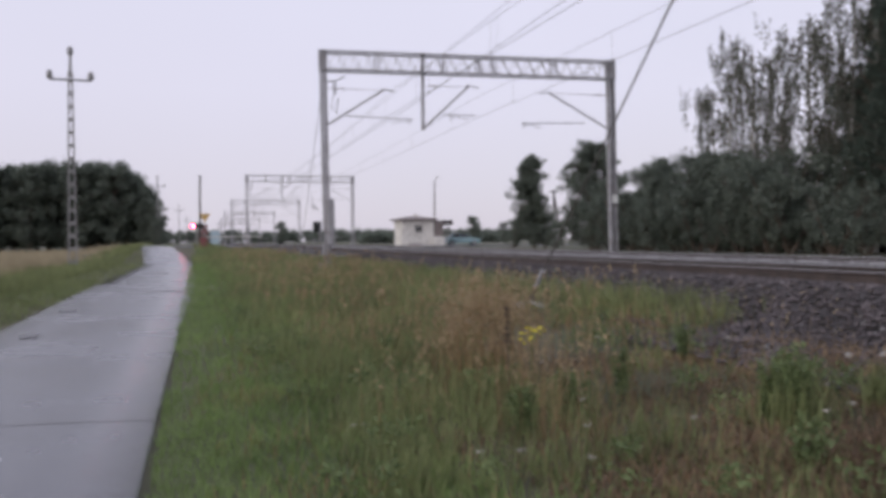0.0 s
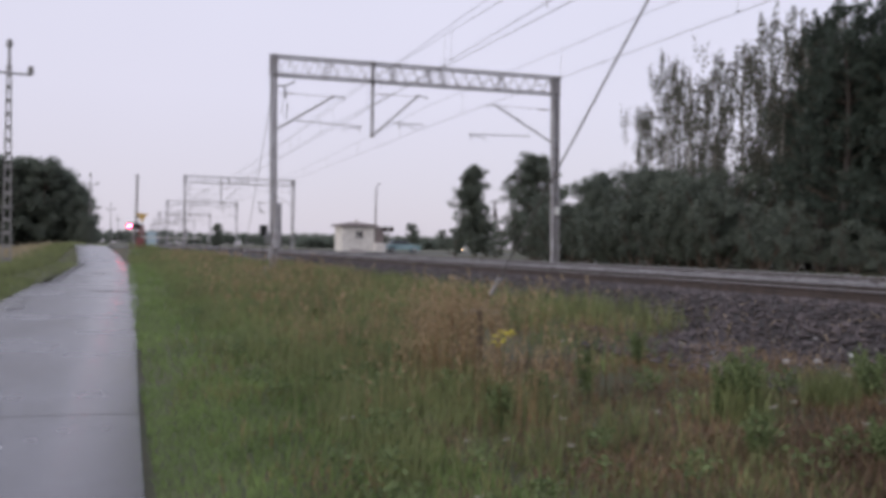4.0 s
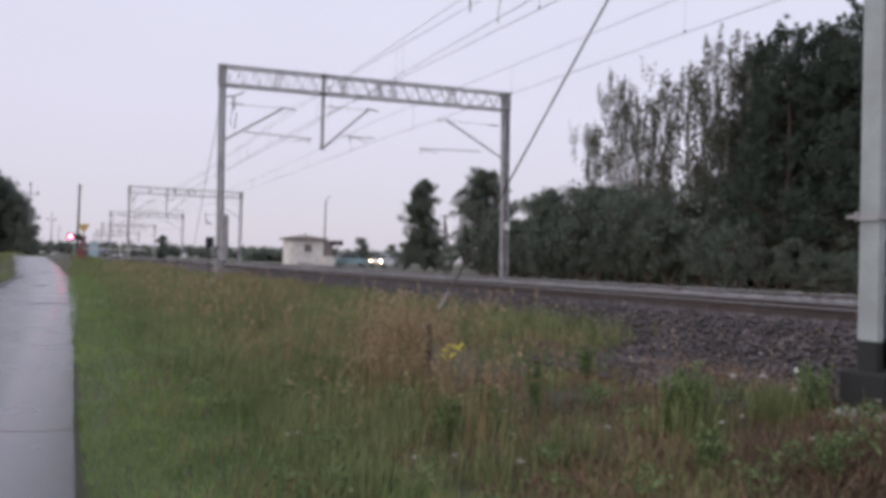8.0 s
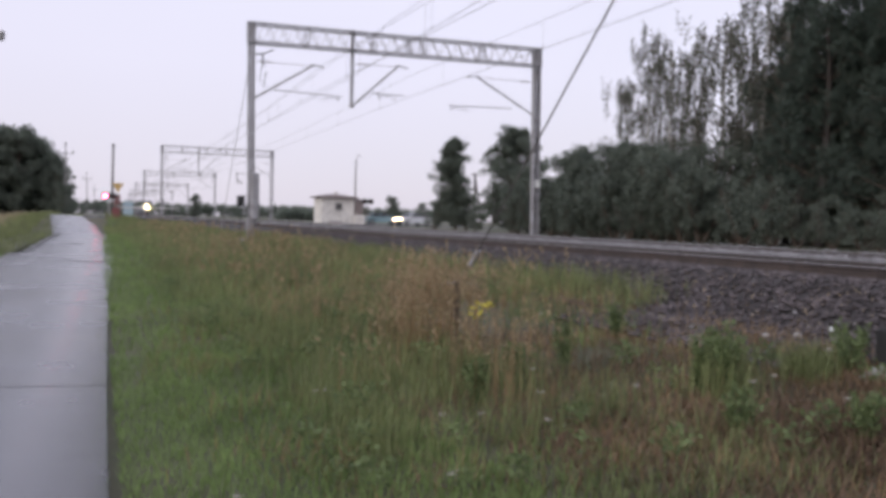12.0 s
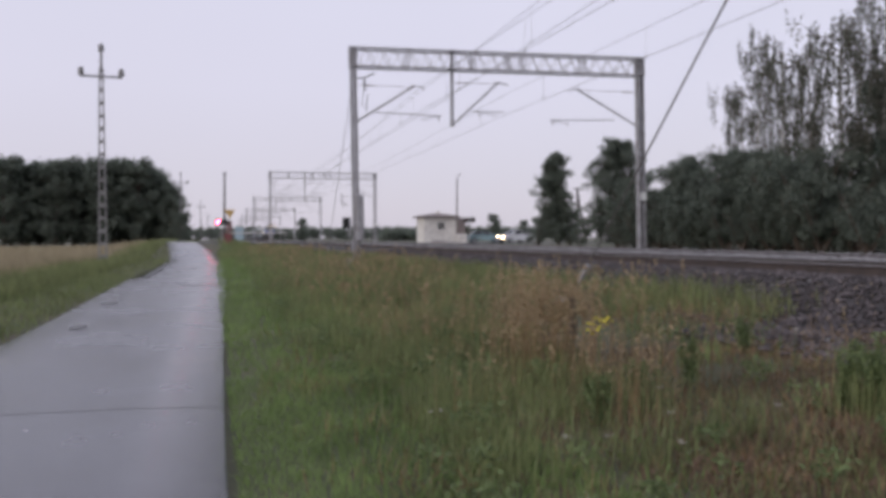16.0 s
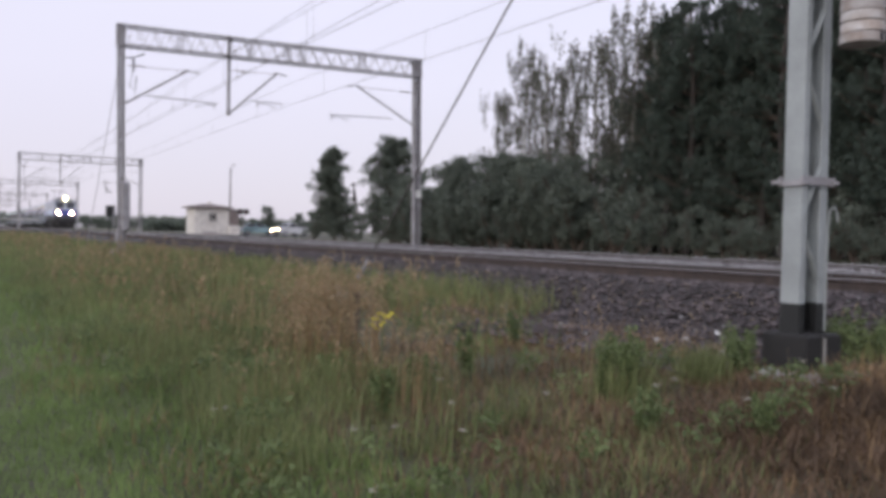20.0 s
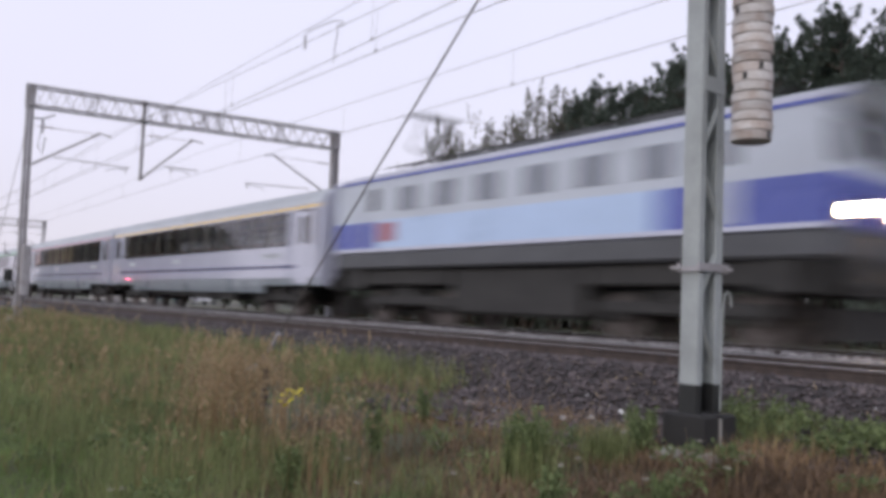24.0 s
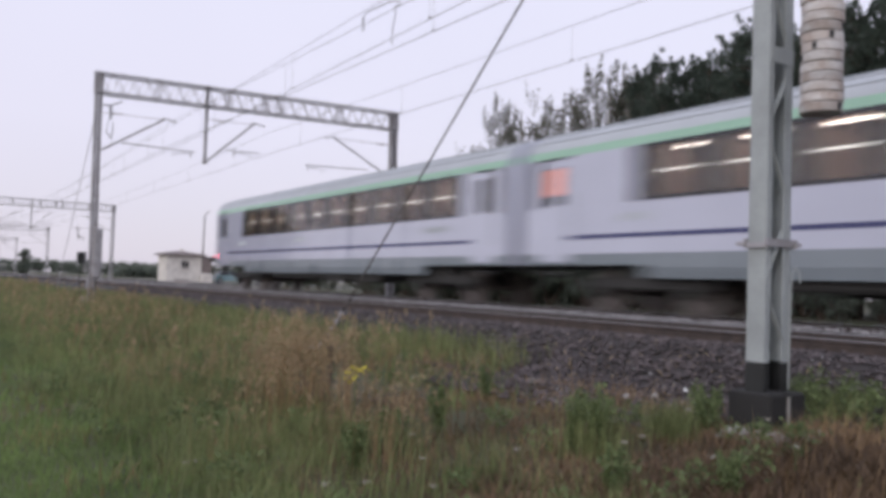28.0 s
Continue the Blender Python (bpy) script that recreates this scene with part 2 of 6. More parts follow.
    def sweep(self, prof, y0, y1, closed=True, m=None, caps=True):
        """A section of (x, z) points drawn along y."""
        k = len(prof)
        vs = [(x, y, z) for y in (y0, y1) for x, z in prof]
        fs = [(i, (i + 1) % k, k + (i + 1) % k, k + i) for i in range(k if closed else k - 1)]
        if closed and caps:
            fs += [tuple(range(k - 1, -1, -1)), tuple(range(k, 2 * k))]
        return self.add(vs, fs, m)

    def mesh(self, name, mats, smooth=False):
        me = bpy.data.meshes.new(name)
        me.from_pydata(self.v, [], self.f)
        bm = bmesh.new()
        bm.from_mesh(me)
        bmesh.ops.recalc_face_normals(bm, faces=bm.faces)
        bm.to_mesh(me)
        bm.free()
        me.materials.append(mats)
        if smooth:
            me.polygons.foreach_set("use_smooth", [True] * len(me.polygons))
        return me


def part(name, geo, material, parent=None, label="", smooth=False, at=None):
    """One mesh object under a thing or a part."""
    ob = new(name, geo.mesh(name, material, smooth) if isinstance(geo, Geo) else geo)
    ob.parent = parent
    if at is not None:
        ob.matrix_basis = at
    return tagged(ob, label)


def thing(name, label, category, group="", kind="", at=None):
    ob = new(name)
    ob.empty_display_size = 0.2
    if at is not None:
        ob.matrix_basis = at
    return tagged(ob, label, category, group, kind)


def cloud_mesh(name, verts, corners, material):
    """A mesh of many loose faces with the same number of corners, from arrays."""
    me = bpy.data.meshes.new(name)
    nf = len(verts) // corners
    me.vertices.add(len(verts))
    me.vertices.foreach_set("co", np.asarray(verts, np.float32).ravel())
    me.loops.add(len(verts))
    me.loops.foreach_set("vertex_index", np.arange(len(verts), dtype=np.int32))
    me.polygons.add(nf)
    me.polygons.foreach_set("loop_start", np.arange(0, nf * corners, corners, dtype=np.int32))
    me.polygons.foreach_set("loop_total", np.full(nf, corners, np.int32))
    me.update(calc_edges=True)
    me.materials.append(material)
    return me


# ---- the plan ----
RAIL = 1.22            # top of the rails
NEAR, FAR = 9.8, 13.8  # middle of the two tracks
POLES = 6.46           # line of the masts beside the near track
GANTRY = 37.8          # the first portal


def bend(y):
    """How far the line has swung to the right at y."""
    return 0.0205 * 14 * math.log1p(math.exp(min((y - 48) / 14, 60)))


def slope(y):
    return 0.0205 / (1 + math.exp(-max(min((y - 48) / 14, 60), -60)))


def land(x, y):
    """The height of the open ground."""
    u = x - bend(y)
    base = float(np.interp(u, (-400, -30, -9, -3.2, -2.7, 0.7, 1.4, 6.4, 7.4, 8.4, 15.6, 17.5, 19, 60, 500), (-0.4, 0.0, 0.12, 0.06, -0.06, -0.06, 0.05, 0.49, 0.55, 0.5, 0.5, 0.62, 0.95, 1.0, 1.0)))
    if y > 66 and u < 8:  # the bank that lifts the lane to the crossing
        k = min((y - 66) / 18, 1) * (1 if y < 112 else max(0, 1 - (y - 112) / 30))
        rise = lane_z(y) - 0.13 if y < 112 else 1.15
        base = base * (1 - k) + max(base, 0.75) * k if u > 3.5 else float(np.interp(u, (-13, -4.5, 1.4, 3.5), (base, max(-0.06, rise), max(-0.06, rise), base * (1 - k) + 0.85 * k)))
    return base + 0.05 * noise.noise(Vector((x * 0.5, y * 0.5, 0))) * (0 if -2.9 < u < 0.9 else 1)


def build_ground():
    xs = [-1600, -600, -250, -120, -70, -45, -30] + list(np.arange(-22, -4, 2.0)) + list(np.arange(-4, 9, 0.35)) + list(np.arange(9, 24, 1.5)) + [26, 30, 36, 45, 60, 90, 140, 250, 600, 1600]
    ys = [-900, -300, -120, -60, -30, -15, -6] + list(np.arange(-2, 20, 0.5)) + list(np.arange(20, 60, 1.5)) + list(np.arange(60, 130, 4.0)) + list(range(130, 420, 15)) + [500, 700, 1000, 1600, 2600]
    g = Geo()
    vs = [(x + bend(min(y, 900)), y, land(x + bend(min(y, 900)), y)) for y in ys for x in xs]
    n = len(xs)
    g.add(vs, [(j * n + i, j * n + i + 1, j * n + n + i + 1, j * n + n + i) for j in range(len(ys) - 1) for i in range(n - 1)])
    ob = part("ground", g, M["soil"], smooth=True)
    tagged(ob, "damp grassy earth bank beside the railway", "ground", kind="structure")


def lane_mid(y):
    return float(np.interp(y, (-40, 6, 19, 30, 58, 68, 76, 84, 96, 130, 350), (-1.35, -1.13, -0.98, -0.83, -0.72, -0.62, -1.15, -1.9, -3.4, -9, -40)))


def lane_half(y):
    return float(np.interp(y, (0, 8, 20, 30, 58, 68, 76, 84, 96), (1.6, 1.6, 1.65, 1.85, 1.98, 1.72, 1.6, 1.3, 1.5)))


def lane_z(y):
    """The lane climbs to the crossing."""
    return float(np.interp(y, (65, 69, 76, 84, 95, 112, 150), (0, 0.1, 0.62, 1.3, 1.34, 1.3, 0.2)))


def lane_top(x, y):
    o = (x - lane_mid(y)) / lane_half(y)
    return lane_z(y) + float(np.interp(abs(o), (0, 0.5, 1), (0.035, 0.028, 0.0)))


def lane_patch(name, spots, material, parent, label, lift=0.009):
    """A thin flat patch on the lane, its outline given as x, y."""
    n = len(spots)
    mid = (sum(p[0] for p in spots) / n, sum(p[1] for p in spots) / n)
    ring = [(x, y, lane_top(x, y) + lift) for x, y in spots]
    return part(name, Geo().add([(*mid, lane_top(*mid) + lift + 0.002)] + ring, [(0, 1 + i, 1 + (i + 1) % n) for i in range(n)]), material, parent, label)


def build_lane():
    """The narrow asphalt lane, in slabs with open joints, puddled at its edge."""
    cuts = [-40, -12, 9.3, 38.0, 76.0, 350.0]
    road = thing("road", "narrow wet asphalt lane with puddles and joints", "road", kind="structure")
    for y0, y1 in zip(cuts, cuts[1:]):
        ys = np.linspace(y0 + 0.012, y1 - 0.012, max(8, int((y1 - y0) / 2.0)))
        g = Geo()
        offs = (-1.03, -1.0, -0.5, 0, 0.5, 1.0, 1.03)
        hs = (-0.2, 0.0, 0.028, 0.035, 0.028, 0.0, -0.2)
        vs = []
        for y in ys:
            w = 1 + 0.012 * noise.noise(Vector((0, y * 0.8, 3)))
            vs += [(lane_mid(y) + o * w * lane_half(y) + (0.05 * noise.noise(Vector((o, y * 1.3, 0))) if abs(o) > 0.9 else 0), y, lane_z(y) + h + 0.004 * noise.noise(Vector((o, y * 0.6, 9)))) for o, h in zip(offs, hs)]
        n = len(offs)
        g.add(vs, [(j * n + i, j * n + i + 1, j * n + n + i + 1, j * n + n + i) for j in range(len(ys) - 1) for i in range(n - 1)])
        part("lane_slab", g, M["asphalt"], road, smooth=True)
    rng = np.random.default_rng(21)
    # puddles and mud along the edge, dark mends and worn spots
    left = lambda y, off: lane_mid(y) - lane_half(y) + off
    for y0, y1 in ((37, 45), (45.5, 55), (55.5, 66)):
        ys = np.linspace(y0, y1, 9)
        rim = [(left(y, 0.04), y) for y in ys] + [(left(y, 0.42 + rng.uniform(-0.08, 0.1) - (0.2 if y in (ys[0], ys[-1]) else 0)), y) for y in ys[::-1]]
        lane_patch("puddle", rim, M["water"], road, "shallow puddle along the lane edge", 0.014)
        rim = [(left(y, 0.44 + rng.uniform(-0.05, 0.05)), y) for y in ys] + [(left(y, 0.75 + rng.uniform(-0.1, 0.12)), y) for y in ys[::-1]]
        lane_patch("mud_streak", rim, M["mud"], road, "dark muddy streak", 0.016)
    for x, y, a, b in ((0.1, 31.0, 0.8, 0.45), (-2.0, 23.5, 0.28, 0.8), (-0.5, 48.0, 0.5, 1.0), (-1.9, 17.4, 0.2, 0.5)):
        lane_patch("worn_patch", [(x + a * rng.uniform(0.6, 1.1) * math.cos(k * 0.628), y + b * rng.uniform(0.6, 1.1) * math.sin(k * 0.628)) for k in range(10)], M["mend"], road, "dark worn patch", 0.012)


def swept_rail(x0, prof, y0, y1, step):
    """A section carried along the line at x0 from the middle of the plan."""
    ys, y = [], y0
    while y < y1:
        ys.append(y)
        y += step * (1 if y < 90 else 3)
    ys.append(y1)
    g, k = Geo(), len(prof)
    vs = [(x0 + bend(y) + px, y, RAIL + pz) for y in ys for px, pz in prof]
    fs = [(j * k + i, j * k + (i + 1) % k, j * k + k + (i + 1) % k, j * k + k + i) for j in range(len(ys) - 1) for i in range(k)]
    return g.add(vs, fs + [tuple(range(k)), tuple(range(len(vs) - k, len(vs)))])


def build_track():
    bed = [(6.95, -0.75), (7.35, -0.62), (8.25, -0.2), (8.5, -0.15), (11.1, -0.15), (11.45, -0.2), (12.15, -0.2), (12.5, -0.15), (15.1, -0.15), (15.4, -0.22), (16.6, -0.62), (17.2, -0.75)]
    bed += [(17.2, -0.95), (6.95, -0.95)]
    b = part("ballast", swept_rail(0, bed, -190, 900, 3.0), M["ballast_bed"])
    tagged(b, "purple-grey crushed stone track bed", "ballast", kind="structure")
    strip = [(11.25, -0.2), (11.5, -0.03), (12.1, -0.03), (12.4, -0.2)]
    tagged(part("gravel_walkway", swept_rail(0, strip, -190, 900, 3.0), M["gravel"]), "pale gravel strip between the two tracks", "gravel", kind="structure")
    outer = [(15.3, -0.2), (15.5, -0.03), (15.8, -0.04), (16.5, -0.5)]
    tagged(part("gravel_shoulder", swept_rail(0, outer, -190, 900, 3.0), M["gravel"]), "pale gravel shoulder of the track", "gravel", kind="structure")
    web = [(-0.075, -0.172), (0.075, -0.172), (0.075, -0.16), (0.012, -0.14), (0.012, -0.045), (0.036, -0.035), (0.036, -0.006), (-0.036, -0.006), (-0.036, -0.035), (-0.012, -0.045), (-0.012, -0.14), (-0.075, -0.16)]
    head = [(-0.034, -0.006), (0.034, -0.006), (0.032, 0.0), (-0.032, 0.0)]
    sl = Geo().add([(-1.3, -0.13, -0.17), (1.3, -0.13, -0.17), (1.3, 0.13, -0.17), (-1.3, 0.13, -0.17), (-1.3, -0.15, -0.36), (1.3, -0.15, -0.36), (1.3, 0.15, -0.36), (-1.3, 0.15, -0.36)],
                   [(0, 1, 2, 3), (4, 7, 6, 5), (0, 4, 5, 1), (1, 5, 6, 2), (2, 6, 7, 3), (3, 7, 4, 0)]).mesh("sleeper", M["sleeper"])
    for x, what in ((NEAR, "near the masts"), (FAR, "on the forest side")):
        tr = thing("railway_track", f"rusty rails on concrete sleepers, track {what}", "railway track", "railway tracks", "structure")
        for s in (-0.7535, 0.7535):
            r = part("rail", swept_rail(x + s, web, -190, 900, 3.0), M["rail"], tr)
            part("railhead", swept_rail(x + s, head, -190, 900, 3.0), M["railhead"], r, "polished running surface")
        y = -6.0
        k = 0
        while y < 84:
            part("sleeper", sl, None, tr, at=pose(x + bend(y), y, RAIL, 0, 0, math.degrees(-slope(y))))
            y, k = y + 0.6, k + 1
        far = Geo()
        while y < 330:
            far.box((x + bend(y), y, RAIL - 0.26), (2.6, 0.27, 0.18))
            y += 0.6
        tagged(part("far_sleepers", far, M["sleeper"], tr), kind="stuff")
    # loose stones on the near shoulder
    rng = np.random.default_rng(5)
    ico = np.array([(0, 0, 1), (0.9, 0, 0.2), (0.25, 0.85, 0.25), (-0.75, 0.5, 0.2), (-0.7, -0.55, 0.25), (0.3, -0.85, 0.2), (0, 0.1, -0.7)])
    tri = [(0, 1, 2), (0, 2, 3), (0, 3, 4), (0, 4, 5), (0, 5, 1), (6, 2, 1), (6, 3, 2), (6, 4, 3), (6, 5, 4), (6, 1, 5)]
    idx = np.array(tri).ravel()

    def stones(n, y0, y1, x0, x1, r0, r1, level=None):
        vs = []
        for i in range(n):
            y = rng.uniform(y0, y1)
            u = rng.uniform(x0, x1)
            z = float(np.interp(u, (5.6, 6.2, 6.95, 7.35, 8.25, 8.5, 20), (0.45, 0.5, 0.54, 0.62, 1.02, 1.07, 1.07))) if level is None else level
            r = rng.uniform(r0, r1)
            a = rng.uniform(0, 6.28)
            p = ico * (r * rng.uniform(0.6, 1.3, (7, 3)))
            c, s = math.cos(a), math.sin(a)
            p = np.stack([p[:, 0] * c - p[:, 1] * s, p[:, 0] * s + p[:, 1] * c, p[:, 2] * 0.75], 1) + (u + bend(y), y, z + r * 0.25)
            vs.append(p[idx])
        return np.concatenate(vs)

    vs = np.concatenate([stones(9500, 0, 13, 6.55, 8.6, 0.02, 0.052), stones(4500, 13, 42, 6.9, 8.6, 0.03, 0.06), stones(900, 5.9, 10, 5.7, 6.6, 0.02, 0.05), stones(2600, 2, 34, 8.6, 12.4, 0.025, 0.045), stones(260, 2, 20, 6.2, 6.9, 0.02, 0.045)])
    pale = np.concatenate([stones(2600, 0, 30, 11.35, 12.25, 0.025, 0.05, RAIL - 0.03), stones(1300, 30, 80, 11.4, 12.2, 0.03, 0.06, RAIL - 0.03), stones(900, 0, 60, 15.4, 15.9, 0.03, 0.05, RAIL - 0.04), stones(420, 1, 26, 6.9, 8.4, 0.015, 0.035)])
    bits = []
    for i in range(900):
        y, u = rng.uniform(1.5, 16), rng.uniform(6.6, 8.3)
        z = float(np.interp(u, (6.2, 6.95, 7.35, 8.25, 8.5), (0.5, 0.54, 0.62, 1.02, 1.07))) + 0.045
        a, long, w = rng.uniform(0, 3.14), rng.uniform(0.03, 0.12), rng.uniform(0.004, 0.012)
        d, e = np.array((math.cos(a), math.sin(a), rng.uniform(-0.1, 0.5))) * long, np.array((-math.sin(a), math.cos(a), 0.2)) * w
        p = np.array((u + bend(y), y, z))
        bits += [p - d, p + e, p + d, p - e]
    tagged(new("dry_debris", cloud_mesh("dry_debris", np.array(bits), 4, GM["seed"])), "dry stalks and leaves scattered on the ballast", "plant litter", kind="stuff")
    tagged(new("pale_gravel_stones", cloud_mesh("pale_gravel_stones", pale, 3, M["pale_stone"])), "pale loose gravel stones along and between the tracks", "gravel", kind="stuff")
    tagged(new("track_stones", cloud_mesh("track_stones", vs, 3, M["ballast"])), "sharp purple-grey ballast stones on the track shoulder", "ballast stones", kind="stuff")


# ---- overhead line ----
def insulator(g, a, b, r=0.055):
    """A ribbed insulator between two points."""
    a, b = Vector(a), Vector(b)
    g.rod(a, b, 0.02, n=6)
    for k in range(4):
        p, q = a.lerp(b, (k + 0.5) / 4), a.lerp(b, (k + 0.75) / 4)
        g.rod(p, q, r, r * 0.5, n=8)


def channel(x, y, z0, z1, depth, flange, face, x1=None):
    """One upright C-shaped steel section; face says to which side its flanges point."""
    t = 0.014
    prof = [(0, -depth / 2), (flange, -depth / 2), (flange, -depth / 2 + t), (t, -depth / 2 + t), (t, depth / 2 - t), (flange, depth / 2 - t), (flange, depth / 2), (0, depth / 2)]
    x1 = x if x1 is None else x1
    k = len(prof)
    vs = [(xx + face * a, y + b, z) for xx, z in ((x, z0), (x1, z1)) for a, b in prof]
    return Geo().add(vs, [(i, (i + 1) % k, k + (i + 1) % k, k + i) for i in range(k)] + [tuple(range(k)), tuple(range(2 * k - 1, k - 1, -1))])


def build_gantries():
    """Portals over both tracks: built once at the first place and copied along the line."""
    span, top = 13.8, 8.83  # heights above the rails
    gp = thing("catenary_portal", "grey lattice steel railway portal over both tracks", "catenary portal", "catenary portals")
    low = -0.6
    for x, wide, lip in ((0, 0.28, 0.11), (span, 0.38, 0.12)):
        post = part("post", channel(x - wide / 2, 0, low, top, 0.24, lip, 1), M["steel"], gp)
        part("post", channel(x + wide / 2, 0, low, top, 0.24, lip, -1), M["steel"], gp)
        for k in range(12):
            z = low + 0.6 + k * 0.72
            g = Geo()
            s = 1 if k % 2 else -1
            g.bar((x - s * 0.13, -0.11, z), (x + s * 0.13, -0.11, z + 0.66), 0.035, 0.012)
            g.bar((x - s * 0.13, 0.11, z), (x + s * 0.13, 0.11, z + 0.66), 0.035, 0.012)
            part("brace", g, M["steel"], post)
        part("foundation", Geo().box((x, 0, low - 0.2), (0.8, 0.8, 0.7), bevel=0.04), M["concrete"], gp)
        part("cap_plate", Geo().box((x, 0, top - 0.42), (wide + 0.06, 0.27, 0.92)), M["steel"], gp)
    for y in (-0.28, 0.28):
        for z in (top - 0.04, top - 0.84):
            beam = part("beam_chord", Geo().box((span / 2, y, z), (span + 0.2, 0.07, 0.075)), M["steel"], gp)
    n = 42
    for k in range(n):
        g = Geo()
        x0, x1 = 0.2 + (span - 0.4) * k / n, 0.2 + (span - 0.4) * (k + 1) / n
        za, zb = (top - 0.07, top - 0.81) if k % 2 else (top - 0.81, top - 0.07)
        g.bar((x0, -0.28, za), (x1, -0.28, zb), 0.034, 0.02)
        g.bar((x0, 0.28, zb), (x1, 0.28, za), 0.034, 0.02)
        g.bar((x0, -0.28 if k % 2 else 0.28, top - 0.04), (x1, 0.28 if k % 2 else -0.28, top - 0.04), 0.022, 0.012)
        part("lattice_bar", g, M["steel"], beam)
    for x in (2.4, 5.45, 7.15, 7.85, 10.85):
        for y in (-0.28, 0.28):
            part("splice_plate", Geo().box((x - 0.05, y, top - 0.44), (0.035, 0.035, 0.74)).box((x + 0.07, y, top - 0.44), (0.035, 0.035, 0.74)), M["steel"], beam)
    drop = part("drop_post", Geo().rod((4.5, 0, top + 0.08), (4.46, 0, 5.5), 0.075, n=10).rod((4.46, 0, 5.58), (4.48, 0, 5.44), 0.1, n=10), M["steel"], gp)
    for z in (top - 0.04, top - 0.84):
        part("post_collar", Geo().box((4.5, 0, z), (0.24, 0.7, 0.06)), M["steel"], drop)
    # foot and tip of each bracket, its registration arm, the drop of the steady arm, the height of the tie
    arms = (
        ((0.15, 5.62), (2.7, 7.2), (0.95, 6.02, 4.0, 5.9), 3.85, 7.2, 1),
        ((4.5, 5.52), (6.65, 7.45), (5.4, 6.15, 6.95, 6.12), 5.75, 7.42, 1),
        ((span - 0.12, 5.56), (10.6, 7.26), (12.45, 5.86, 9.2, 5.8), 9.3, 7.2, -1),
    )
    for foot, tip, reg, hang, tie, hook in arms:
        arm = part("bracket_tube", Geo().rod((foot[0], 0, foot[1]), (tip[0], 0, tip[1]), 0.045, n=8).rod((tip[0] - 0.1 * hook, 0, tip[1] + 0.04), (tip[0] + 0.5 * hook, 0, tip[1] - 0.06), 0.03, n=6), M["steel"], gp)
        g = Geo().rod((reg[0], 0, reg[1]), (reg[2], 0, reg[3]), 0.026, n=6)
        g.rod((hang, 0, reg[3] + 0.04), (hang, 0, reg[3] - 0.24), 0.022, n=6)
        back = -hook if reg[0] < 1 or hook < 0 else 1
        g.tube([(hang, 0, reg[3] - 0.1), (hang + 0.35 * back, 0, reg[3] - 0.06), (hang + 0.85 * back, 0, reg[3] - 0.2)], 0.018)
        part("registration_arm", g, M["steel"], arm)
        g = Geo().rod((foot[0] + 0.05 * hook, 0, tie), (tip[0], 0, tip[1] - 0.03), 0.012, n=5)
        insulator(g, (foot[0] + 0.25 * hook, 0, tie), (foot[0] + 0.8 * hook, 0, tie), 0.055)
        part("tie_rod", g, M["insul"], arm)
    g = Geo()
    insulator(g, (0.5, 0.0, 7.5), (0.5, 0.0, 6.95), 0.09)
    g.tube([(0.1, 0, 7.5), (0.5, 0, 7.53), (0.95, 0, 7.75)], 0.03)
    g.tube([(0.45, 0, 6.95), (0.35, 0, 6.4), (0.55, 0, 6.1), (0.62, 0, 6.8)], 0.02)
    part("disconnector", g, M["black"], gp)
    part("tension_weight", Geo().box((0.12, -0.3, 1.35), (0.34, 0.34, 2.05), bevel=0.05), M["steel"], gp, "grey tensioning weights at the post")
    g = Geo().box((-0.08, -0.2, 0.15), (0.3, 0.25, 0.55), bevel=0.03)
    g.rod((-0.3, -0.1, 0.55), (-0.3, -0.1, 1.4), 0.05, n=6)
    part("switch_box", g, M["steel"], gp)
    part("number_plate", Geo().box((span + 0.05, -0.16, 2.22), (0.3, 0.012, 0.36), bevel=0.004), M["plate"], gp, "blank white plate")
    spots = (GANTRY, 109.0, 174.0, 240.0, 306.0, 372.0)
    for k, y in enumerate(spots):
        if k == 0:  # the first portal leans a little
            gp.matrix_basis = pose(POLES + 0.13 + bend(y), y, RAIL - 0.06, 0, -0.85, math.degrees(-slope(y)) - 0.9)
        else:
            copy_thing(gp, pose(POLES + 0.28 + bend(y), y, RAIL, 0, 0, math.degrees(-slope(y)))).scale = (0.965, 1, 1)


def sag(a, b, drop, n):
    a, b = Vector(a), Vector(b)
    return [a.lerp(b, i / n) - Vector((0, 0, 4 * drop * (i / n) * (1 - i / n))) for i in range(n + 1)]


